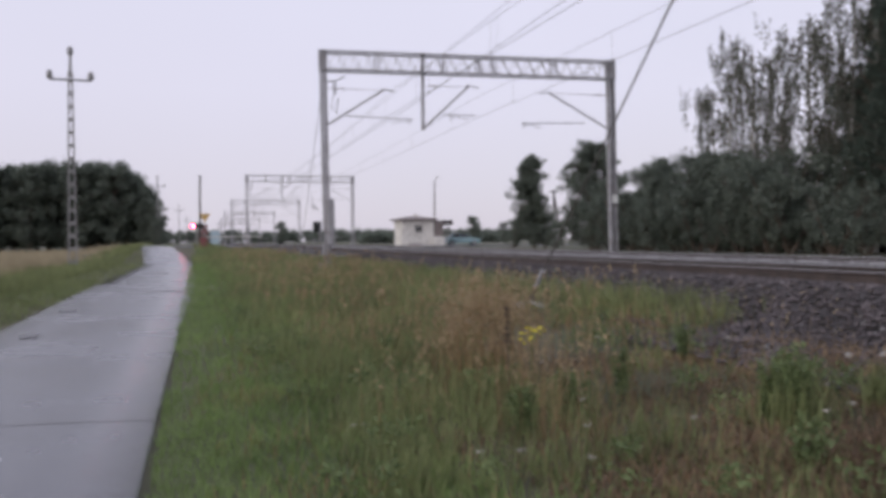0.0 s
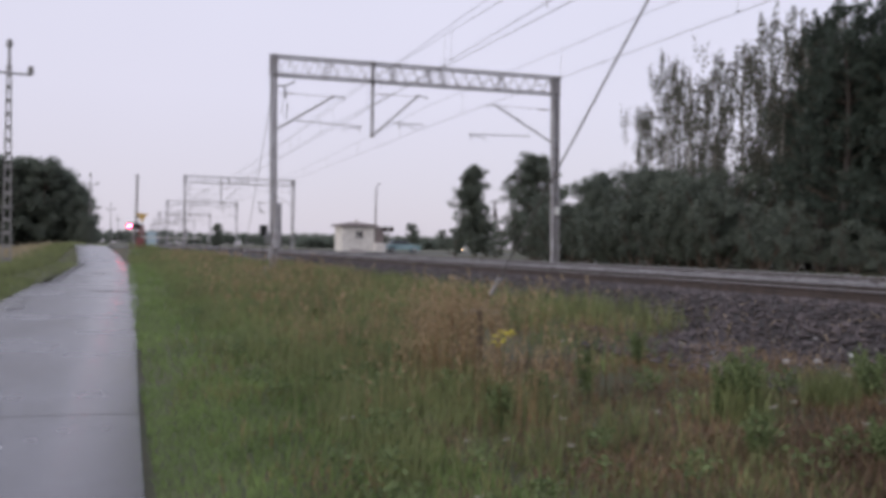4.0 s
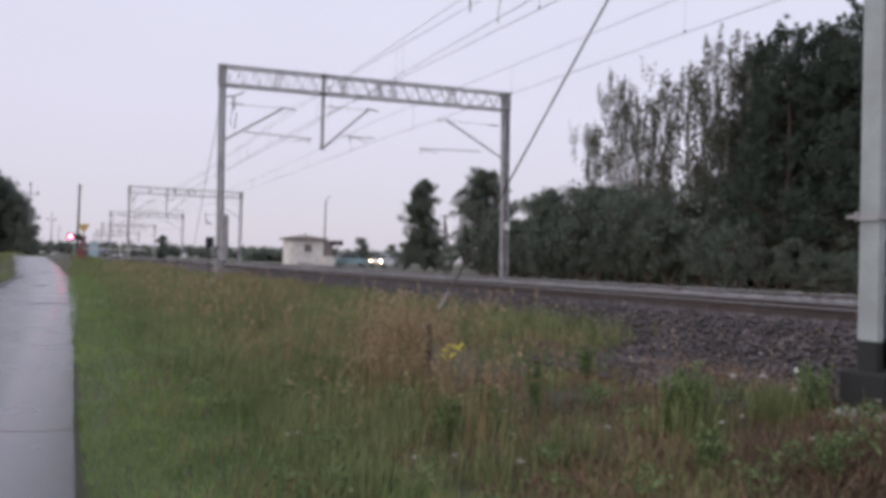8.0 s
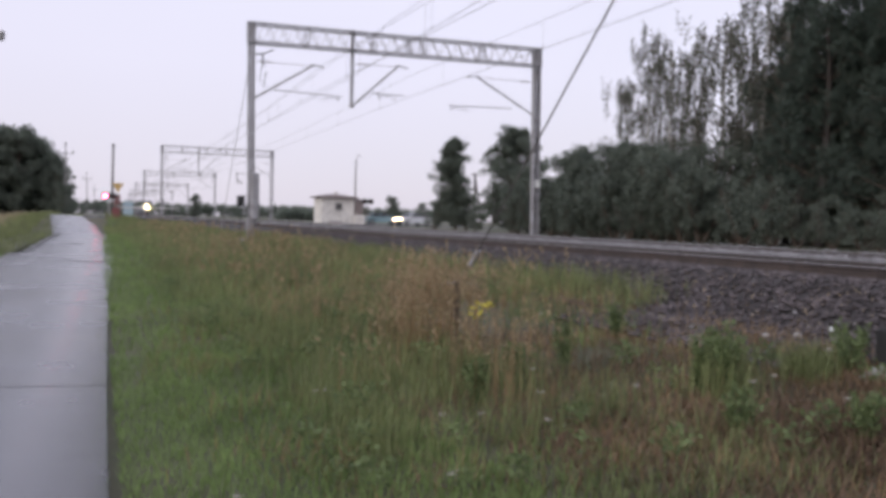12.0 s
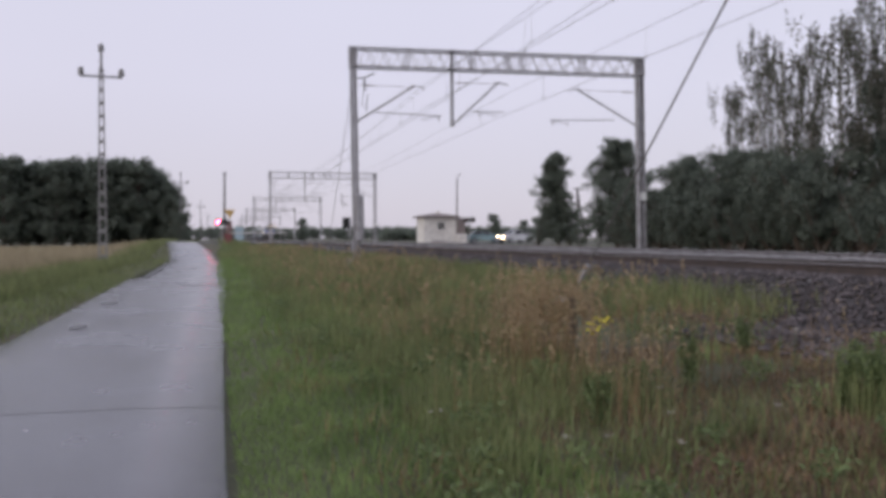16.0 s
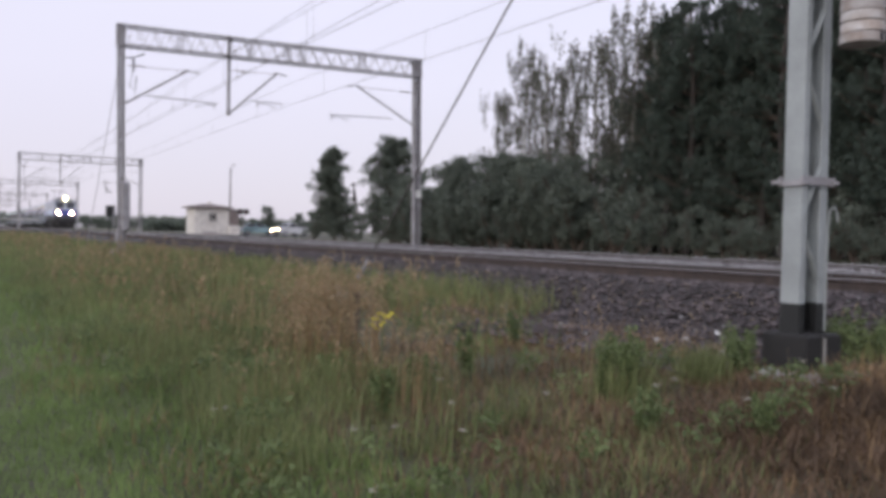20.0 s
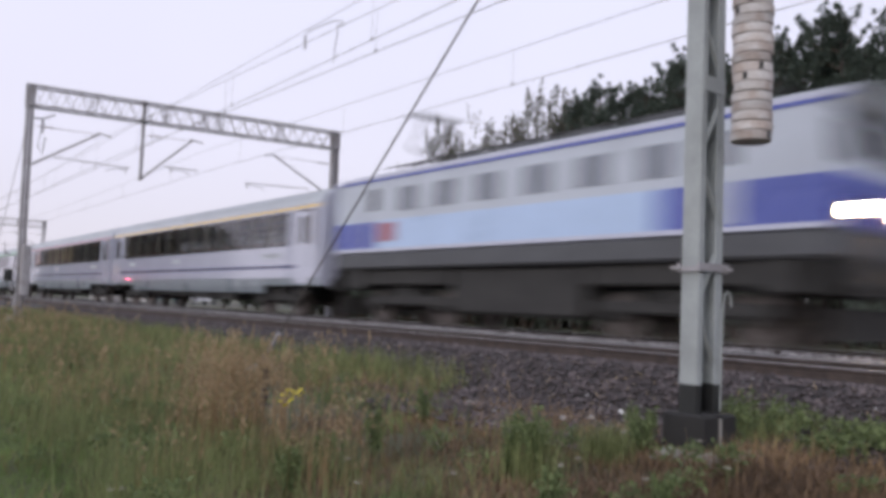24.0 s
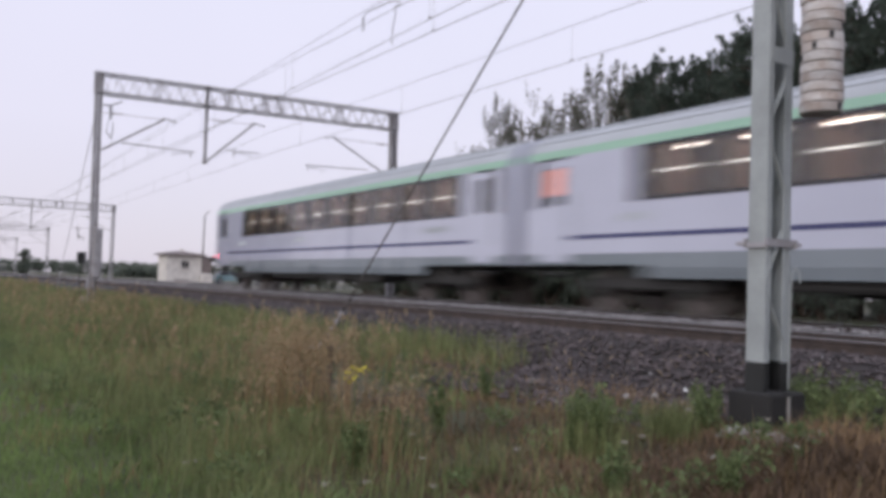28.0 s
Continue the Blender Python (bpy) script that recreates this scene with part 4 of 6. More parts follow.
def build_loco():
    """A boxy electric locomotive: frame, two-tone body, cabs, roof gear, raised rear current collector."""
    L = LOCO
    h = L / 2
    c = thing("locomotive", "blue and pale grey electric locomotive with lit headlamps", "locomotive")
    w = 1.46
    body = L - 0.9
    b = body / 2
    part("frame", Geo().box((0, 0, 1.69), (2.9, body, 0.46), bevel=0.06), TM["loco_frame"], c, "dark grey underframe")
    part("white_line", Geo().box((0, 0, 1.97), (2 * w + 0.012, body, 0.09)), TM["white"], c)
    for s in (-1, 1):
        part("lower_side", Geo().box((s * (w - 0.04), 0, 2.39), (0.08, body - 6.7, 0.76)), TM["loco_light"], c)
        for e in (-1, 1):
            part("end_side", Geo().box((s * (w - 0.04), e * (b - 1.675), 2.39), (0.082, 3.35, 0.76)), TM["loco_blue"] if e < 0 else TM["loco_light"], c)
        part("rear_patch", Geo().box((s * (w + 0.004), b - 1.1, 2.39), (0.012, 2.2, 0.72)), TM["loco_blue"], c)
        part("emblem", Geo().box((s * (w + 0.004), b - 2.75, 2.45), (0.012, 0.75, 0.5)), TM["red"], c, "plain red square on the side")
        part("upper_side", Geo().box((s * (w - 0.06), 0, 3.33), (0.08, body, 1.12)), TM["loco_grey"], c)
        for i, y in enumerate((-4.2, -2.6, -1.0, 0.7, 2.3, 3.9)):
            part("side_window", Geo().box((s * (w - 0.014), y, 3.3), (0.03, 0.75, 0.62), bevel=0.01), TM["loco_window"], c)
        for y in (-5.55, 5.55):
            d = part("cab_door", Geo().box((s * (w - 0.01), y, 2.92), (0.03, 0.62, 1.75), bevel=0.01), TM["loco_grey"], c)
            part("door_glass", Geo().box((s * (w + 0.008), y, 3.35), (0.012, 0.42, 0.6)), TM["band"], d)
            part("hand_rail", Geo().rod((s * (w + 0.05), y + 0.42, 2.0), (s * (w + 0.05), y + 0.42, 3.1), 0.018, n=6), TM["white"], d)
        part("cant_rail", Geo().box((s * (w - 0.07), 0, 3.99), (0.1, body, 0.09)), TM["white"], c)
        part("top_line", Geo().box((s * (w - 0.05), 0, 3.9), (0.1, body, 0.07)), TM["loco_blue"], c)
    roof = [(w - 0.1, 4.02), (w - 0.35, 4.16), (0.6, 4.25), (-0.6, 4.25), (-w + 0.35, 4.16), (-w + 0.1, 4.02)]
    part("roof", Geo().sweep(roof, -b, b), TM["rib"], c)
    for y, l in ((-3.6, 1.6), (-1.4, 1.2), (0.6, 1.6), (2.6, 0.9)):
        part("roof_box", Geo().box((0, y, 4.34), (1.2, l, 0.24), bevel=0.05), TM["loco_frame"], c)
    for x in (-0.8, 0.8):
        part("roof_rail", Geo().rod((x, -b + 1.5, 4.38), (x, b - 1.5, 4.38), 0.02, n=6), TM["under"], c)
    for e in (-1, 1):
        f = e * b
        part("front_lower", Geo().box((0, f - e * 0.03, 2.37), (2.84, 0.12, 0.86), bevel=0.03), TM["loco_blue"], c)
        part("front_upper", Geo().add([(-1.42, f, 2.8), (1.42, f, 2.8), (1.3, f - e * 0.28, 3.98), (-1.3, f - e * 0.28, 3.98), (-1.42, f - e * 0.5, 2.8), (1.42, f - e * 0.5, 2.8), (1.3, f - e * 0.6, 4.02), (-1.3, f - e * 0.6, 4.02)],
             [(0, 1, 2, 3), (4, 7, 6, 5), (0, 4, 5, 1), (2, 6, 7, 3), (0, 3, 7, 4), (1, 5, 6, 2)]), TM["loco_grey"], c)
        for x in (-0.66, 0.66):
            part("windscreen", Geo().add([(x - 0.52, f + e * 0.012 - e * 0.06, 3.02), (x + 0.52, f + e * 0.012 - e * 0.06, 3.02), (x + 0.5, f + e * 0.012 - e * 0.24, 3.78), (x - 0.5, f + e * 0.012 - e * 0.24, 3.78)], [(0, 1, 2, 3)]), TM["band"], c)
            lamp = part("headlamp_housing", Geo().rod((x * 1.27, f - e * 0.02, 2.24), (x * 1.27, f + e * 0.1, 2.24), 0.15, n=16), TM["loco_frame"], c)
            part("headlamp", Geo().rod((x * 1.27, f + e * 0.09, 2.24), (x * 1.27, f + e * 0.115, 2.24), 0.105, n=16), TM["head"] if e < 0 else TM["band"], lamp, "lit warm headlamp" if e < 0 else "dark lamp")
        lamp = part("top_lamp_housing", Geo().rod((0, f - e * 0.6, 4.2), (0, f - e * 0.32, 4.2), 0.17, n=16), TM["loco_frame"], c)
        part("top_lamp", Geo().rod((0, f - e * 0.33, 4.2), (0, f - e * 0.305, 4.2), 0.13, n=16), TM["head"] if e < 0 else TM["band"], lamp)
        part("visor", Geo().box((0, f - e * 0.3, 4.03), (2.5, 0.5, 0.07), bevel=0.03), TM["rib"], c)
        g = Geo().box((0, e * (h - 0.45), 1.2), (2.7, 0.12, 0.6))
        for x in (-0.87, 0.87):
            g.rod((x, e * (h - 0.5), 1.05), (x, e * (h - 0.05), 1.05), 0.1, n=10).rod((x, e * (h - 0.08), 1.05), (x, e * h, 1.05), 0.24, n=16)
        g.box((0, e * (h - 0.6), 0.45), (2.5, 0.06, 0.5))
        part("buffer_beam", g, TM["under"], c)
        bogie(c, e * 4.4, 3.0)
        part("sand_box", Geo().box((0, e * 6.6, 1.2), (2.7, 0.9, 0.6), bevel=0.05).box((0, e * 4.4, 1.25), (2.5, 4.2, 0.45), bevel=0.05), TM["under"], c)
    part("underslung_gear", Geo().box((0, 0, 0.9), (2.5, 4.4, 1.1), bevel=0.08), TM["under"], c)
    # current collectors: the rear one raised
    g = Geo()
    y0, z0 = 4.9, 4.25
    for x in (-0.55, 0.55):
        g.rod((x, y0 - 0.9, z0 + 0.15), (x, y0 + 0.5, z0 + 0.15), 0.03, n=6)
        g.rod((x * 0.9, y0 - 0.9, z0 + 0.2), (x * 0.5, y0 + 0.75, z0 + 0.75), 0.03, n=6)
        g.rod((x * 0.5, y0 + 0.75, z0 + 0.75), (x * 0.9, y0 - 0.25, z0 + 1.45), 0.025, n=6)
    g.bar((-0.8, y0 - 0.25, z0 + 1.5), (0.8, y0 - 0.25, z0 + 1.5), 0.05, 0.05)
    g.bar((-0.8, y0 + 0.05, z0 + 1.5), (0.8, y0 + 0.05, z0 + 1.5), 0.05, 0.05)
    part("current_collector", g, TM["under"], c, "raised pantograph arms")
    g = Geo()
    for x in (-0.55, 0.55):
        g.rod((x, -6.0, z0 + 0.15), (x, -4.3, z0 + 0.22), 0.03, n=6)
    g.bar((-0.8, -5.9, z0 + 0.3), (0.8, -5.9, z0 + 0.3), 0.05, 0.05)
    part("current_collector", g, TM["under"], c, "folded pantograph arms")
    return c


def build_train():
    """Locomotive and six coaches; returns each with the distance of its middle behind the front."""
    train = [(build_loco(), LOCO / 2)]
    first = build_coach("yellow", "white first-class coach with yellow stripe and dark windows", False)
    diner = build_coach("red", "white restaurant coach with red stripe and lit windows", True, "saloon")
    second = build_coach("green", "white second-class coach with green stripe and lit windows", True)
    rest = [second]
    rest.append(build_coach("green", "white second-class compartment coach with green stripe and lit windows", True, "compartment"))
    rest += [copy_thing(rest[1], Matrix()) for k in range(2)]
    tail = rest[-1]
    for x in (-1.28, 1.28):
        part("tail_lamp", Geo().rod((x, 11.44, 1.45), (x, 11.64, 1.45), 0.12, 0.1, 14), TM["tail"], tail, "lit red tail lamp")
    for ob in [o for o in tail.children_recursive if o.name.startswith("lit_door_glass")]:
        bpy.data.objects.remove(ob)
    tagged(tail, "white last coach with green stripe and red tail lamps")
    for k, c in enumerate([first, diner] + rest):
        train.append((c, LOCO + 0.35 + COACH * (k + 0.5)))
    return train


def train_rows(behind):
    """The way of one vehicle: the front passes y = 22.4 at 23.5 s."""
    rows = []
    for t in [0, 2, 4, 6, 8, 10, 12, 14, 15, 16, 17, 18, 19, 20, 20.5, 21, 21.5, 22, 22.5, 23, 23.5, 24, 24.5, 25, 25.5, 26, 26.5, 27, 27.5, 28]:
        y = 22.4 + SPEED * (23.5 - t) + behind
        rows.append((t, pose(FAR + bend(y), y, RAIL, 0, 0, math.degrees(-slope(y)))))
    return rows


# ---- plants ----
GM = dict(
    grass=leafy("green_grass", (0.205, 0.28, 0.1), (0.145, 0.205, 0.072), 0.3, 0.5),
    tall=leafy("mixed_grass", (0.212, 0.236, 0.104), (0.15, 0.172, 0.078), 0.35, 0.45),
    straw=leafy("dry_grass", (0.29, 0.2, 0.11), (0.18, 0.12, 0.068), 0.4, 0.35),
    litter=leafy("dead_grass_litter", (0.2, 0.132, 0.086), (0.105, 0.072, 0.047), 0.5, 0.3),
    seed=leafy("grass_seedheads", (0.37, 0.28, 0.17), (0.28, 0.21, 0.125), 0.25, 0.45),
    wheat=leafy("ripe_grain", (0.36, 0.3, 0.2), (0.25, 0.21, 0.13), 0.25, 0.3),
    weed=leafy("weed_leaves", (0.155, 0.195, 0.085), (0.112, 0.15, 0.064), 0.4, 0.35),
    pine=leafy("pine_needles", (0.078, 0.1, 0.08), (0.052, 0.069, 0.055), 0.35, 0.3),
    # birch and broad leaf colours are lifted and greyed to stand in for haze
    birch=leafy("hazed_birch_leaves", (0.175, 0.178, 0.145), (0.135, 0.138, 0.112), 0.35, 0.6),
    broad=leafy("hazed_broad_leaves", (0.15, 0.172, 0.137), (0.112, 0.132, 0.106), 0.35, 0.5),
    bark=mat("dark_bark", (0.10, 0.075, 0.058), 0.95, var=0.45, scale=3, fine=25, bump=0.7, stretch=(1, 1, 0.3)),
    pinebark=mat("pine_bark", (0.062, 0.051, 0.045), 0.95, var=0.45, scale=3, fine=25, bump=0.7, stretch=(1, 1, 0.3)),
    birchbark=mat("birch_bark", (0.5, 0.48, 0.45), 0.8, var=0.3, scale=4, fine=20, bump=0.3, tint=(0.12, 0.11, 0.1), stretch=(1, 1, 3)),
    petal=mat("white_petal", (0.42, 0.39, 0.34), 0.8, var=0.1, bump=0.0, each=0.1),
    yellow=mat("yellow_petal", (0.62, 0.52, 0.03), 0.7, var=0.15, bump=0.0, each=0.1),
    stem=mat("green_stem", (0.09, 0.12, 0.04), 0.8, var=0.2, bump=0.0),
)


def blades(rng, n, where, h0, h1, width, lean=0.35, deep=0.02):
    """Corner points of n bent grass blades, two quads each; where gives x, y arrays."""
    x, y = where(n)
    z = np.array([land(a, b) for a, b in zip(x, y)]) - deep
    h = rng.uniform(h0, h1, n) * rng.uniform(0.7, 1.0, n)
    a = rng.uniform(0, 2 * np.pi, n)
    d = np.stack([np.cos(a), np.sin(a), 0 * a], 1)
    side = np.stack([-np.sin(a), np.cos(a), 0 * a], 1)
    w = (width * rng.uniform(0.6, 1.3, n))[:, None]
    out = (h * rng.uniform(0.1, 1.0, n) * lean)[:, None]
    base = np.stack([x, y, z], 1)
    up = np.array([0, 0, 1.0])
    mid = base + d * out * 0.35 + up * (h * 0.58)[:, None]
    tip = base + d * out + up * h[:, None]
    q = np.stack([base - side * w / 2, base + side * w / 2, mid + side * w * 0.4, mid - side * w * 0.4, mid - side * w * 0.4, mid + side * w * 0.4, tip + side * w * 0.08, tip - side * w * 0.08], 1)
    return q.reshape(-1, 3), tip, d


def tufts(rng, x0, x1, y0, y1, clumps, spread, keep=None):
    """A sampler that draws places in clumps over a stretch beside the line."""
    cx, cy = rng.uniform(x0, x1, clumps), y0 + (y1 - y0) * rng.uniform(0, 1, clumps) ** 1.0

    def draw(n):
        k = rng.integers(0, clumps, n)
        x = cx[k] + rng.normal(0, spread, n)
        x = np.where((x < 0.62) & (x > -2.7), 0.62 + np.abs(x - 0.62), x)
        y = cy[k] + rng.normal(0, spread, n)
        return x + np.array([bend(b) for b in y]), y

    return draw


def even(rng, x0, x1, y0, y1):
    def draw(n):
        y = rng.uniform(y0, y1, n)
        return rng.uniform(x0, x1, n) + np.array([bend(b) for b in y]), y

    return draw


def build_grass():
    rng = np.random.default_rng(11)
    B = lambda n, wh, *a, **k: blades(rng, n, wh, *a, **k)[0]
    green = [
        B(9000, even(rng, 0.55, 6.8, -8, 2.5), 0.05, 0.18, 0.016, 0.8),
        B(5000, even(rng, -5.2, -2.75, -8, 8), 0.06, 0.2, 0.016, 0.8),
        B(5000, tufts(rng, 2.5, 3.2, 2.5, 11, 60, 0.35), 0.05, 0.15, 0.010, 0.8),
        B(19000, even(rng, 0.55, 2.6, 2.5, 11), 0.05, 0.16, 0.010, 0.8),
        B(2500, even(rng, 2.6, 6.8, 2.5, 11), 0.03, 0.1, 0.009, 1.2),
        B(15000, even(rng, 0.6, 4.6, 11, 26), 0.08, 0.22, 0.014, 0.7),
        B(9000, even(rng, 0.65, 4.5, 26, 60), 0.1, 0.28, 0.024, 0.6),
        B(4000, even(rng, 0.8, 5.5, 60, 84), 0.12, 0.3, 0.035, 0.6),
        B(2500, even(rng, -4.9, -2.75, 8, 40), 0.06, 0.2, 0.018, 0.7),
        B(500, tufts(rng, 4.6, 6.2, 7.5, 12, 14, 0.16), 0.1, 0.26, 0.011, 0.6),
    ]
    tagged(new("lawn_grass", cloud_mesh("lawn_grass", np.concatenate(green), 4, GM["grass"])), "short damp green grass on the verge", "grass", kind="stuff")
    mixed = [
        B(8000, even(rng, -4.9, -2.75, 8, 40), 0.08, 0.28, 0.018, 0.7),
        B(5000, even(rng, -5.2, -2.8, 40, 140), 0.1, 0.32, 0.035, 0.6),
        B(9000, even(rng, -7.0, -4.4, 10, 46), 0.3, 0.7, 0.018, 0.5),
        B(7000, even(rng, -7.4, -4.4, 44, 110), 0.3, 0.7, 0.035, 0.5),
        B(3000, tufts(rng, 0.9, 3.6, 66, 90, 60, 0.4), 0.3, 0.8, 0.03, 0.5),
        B(1000, tufts(rng, 7.15, 8.1, 4.9, 6.0, 14, 0.16), 0.18, 0.45, 0.010, 0.6),
        B(500, tufts(rng, 5.6, 6.0, 5.7, 6.1, 4, 0.1), 0.2, 0.4, 0.010, 0.6),
        B(320, tufts(rng, 4.6, 5.0, 5.5, 6.0, 4, 0.12), 0.25, 0.55, 0.009, 0.5),
        B(900, tufts(rng, 2.8, 4.4, 4.2, 5.4, 14, 0.2), 0.08, 0.22, 0.010, 0.8),
        B(7000, tufts(rng, 1.9, 3.9, 5.6, 13, 160, 0.16), 0.12, 0.45, 0.009, 0.6),
        B(500, tufts(rng, 3.8, 6.1, 3.6, 8, 16, 0.14), 0.08, 0.26, 0.008, 0.7),
        B(14000, tufts(rng, 1.6, 7.3, 12, 30, 320, 0.22), 0.2, 0.5, 0.014, 0.5),
        B(12000, tufts(rng, 2.2, 7.6, 28, 70, 260, 0.4), 0.25, 0.6, 0.024, 0.5),
        B(6000, tufts(rng, 2.5, 7.4, 68, 90, 120, 0.5), 0.25, 0.6, 0.035, 0.5),
        B(11000, tufts(rng, 6.8, 7.9, 10, 44, 260, 0.25), 0.25, 0.6, 0.016, 0.5),
    ]
    tagged(new("meadow_grass", cloud_mesh("meadow_grass", np.concatenate(mixed), 4, GM["tall"])), "knee-high mixed meadow grass in tufts", "grass", kind="stuff")
    a1, tip1, d1 = blades(rng, 330, tufts(rng, 2.4, 4.7, 6.4, 12.5, 40, 0.18), 0.5, 0.95, 0.006, 0.25)
    a2, tip2, d2 = blades(rng, 600, tufts(rng, 2.6, 7.0, 12, 34, 60, 0.4), 0.5, 0.9, 0.010, 0.25)
    a3, tip3, d3 = blades(rng, 550, tufts(rng, 3.0, 7.2, 32, 80, 50, 0.6), 0.5, 0.9, 0.018, 0.25)
    a4, tip4, d4 = blades(rng, 230, tufts(rng, 3.35, 3.95, 8.2, 9.4, 6, 0.14), 0.8, 1.25, 0.007, 0.25)
    dry = [a1, a2, a3, a4,
           B(8000, tufts(rng, 3.2, 7.0, 3.4, 9, 150, 0.2), 0.04, 0.18, 0.008, 1.2), B(220, even(rng, 3.2, 7.2, 3.6, 10), 0.25, 0.5, 0.006, 0.3),
           B(2600, tufts(rng, 1.2, 4.2, 4.5, 16, 90, 0.2), 0.06, 0.26, 0.009, 0.9),
           B(5000, tufts(rng, 5.2, 8.4, 1.5, 5.2, 70, 0.2), 0.08, 0.3, 0.009, 0.9),
           B(4500, tufts(rng, 3.0, 7.6, 9, 30, 130, 0.3), 0.12, 0.45, 0.012, 0.7)]
    tagged(new("dry_grass", cloud_mesh("dry_grass", np.concatenate(dry), 4, GM["straw"])), "brown dry grass stalks among the green", "grass", kind="stuff")
    litter = [B(14000, tufts(rng, 3.1, 6.5, 2.6, 7.3, 90, 0.35), 0.03, 0.13, 0.011, 1.9), B(7000, tufts(rng, 4.2, 6.2, 3.2, 5.2, 60, 0.25), 0.05, 0.22, 0.011, 1.6), B(9000, tufts(rng, 3.0, 6.7, 3.2, 9.5, 200, 0.25), 0.03, 0.14, 0.011, 2.2), B(5000, tufts(rng, 5.6, 8.2, 1.8, 5.2, 80, 0.25), 0.03, 0.16, 0.011, 2.2), B(3500, tufts(rng, 1.6, 3.6, 4.2, 9, 50, 0.2), 0.03, 0.12, 0.010, 2.0)]
    tagged(new("grass_litter", cloud_mesh("grass_litter", np.concatenate(litter), 4, GM["litter"])), "flattened reddish-brown dead grass on the ground", "grass", kind="stuff")
    heads = []
    for tips, d, size, per in ((tip4, d4, 0.013, 16), (tip1, d1, 0.011, 12), (tip2, d2, 0.018, 8), (tip3, d3, 0.03, 5)):
        n = len(tips)
        for k in range(per):
            p = tips + d * (k * 0.010) - np.array([0, 0, 1]) * (k * 0.016) + rng.normal(0, 0.012, (n, 3))
            r = rng.normal(0, size, (n, 2, 3))
            heads.append(np.stack([p - r[:, 0], p - r[:, 1] * 0.5, p + r[:, 0], p + r[:, 1] * 0.5], 1).reshape(-1, 3))
    tagged(new("grass_seedheads", cloud_mesh("grass_seedheads", np.concatenate(heads), 4, GM["seed"])), "feathery reddish-brown seedheads of tall grass", "grass", kind="stuff")
    grain = [B(26000, even(rng, -22, -6.2, 12, 60), 0.75, 0.95, 0.022, 0.2), B(22000, even(rng, -60, -6.4, 50, 145), 0.75, 0.98, 0.05, 0.2)]
    tagged(new("grain_field", cloud_mesh("grain_field", np.concatenate(grain), 4, GM["wheat"])), "ripe tan grain field beside the lane", "field", kind="stuff")


def leaves(rng, centres, radii, per, size, flat=0.7, hang=0.0, corners=4, slim=0.9):
    """Quads of random leaves in clumps."""
    c = np.repeat(np.asarray(centres), per, 0)
    r = np.repeat(np.asarray(radii), per)[:, None]
    n = len(c)
    v = rng.normal(0, 1, (n, 3))
    v /= np.linalg.norm(v, axis=1)[:, None]
    p = c + v * r * rng.uniform(0.35, 1.0, (n, 1)) * np.array([1, 1, flat])
    p[:, 2] -= hang * rng.uniform(0, 1, n) ** 2
    a = rng.normal(0, 1, (n, 3))
    a /= np.linalg.norm(a, axis=1)[:, None]
    b = np.cross(a, rng.normal(0, 1, (n, 3)))
    b /= np.linalg.norm(b, axis=1)[:, None]
    if hang:
        a = a * 0.4 + np.array([0, 0, -0.9])
    s = size * rng.uniform(0.5, 1.4, (n, 1))
    if corners == 3:
        return np.stack([p - a * s, p + b * s * slim, p + a * s], 1).reshape(-1, 3)
    return np.stack([p - a * s, p + b * s * 0.5, p + a * s, p - b * s * 0.5], 1).reshape(-1, 3)


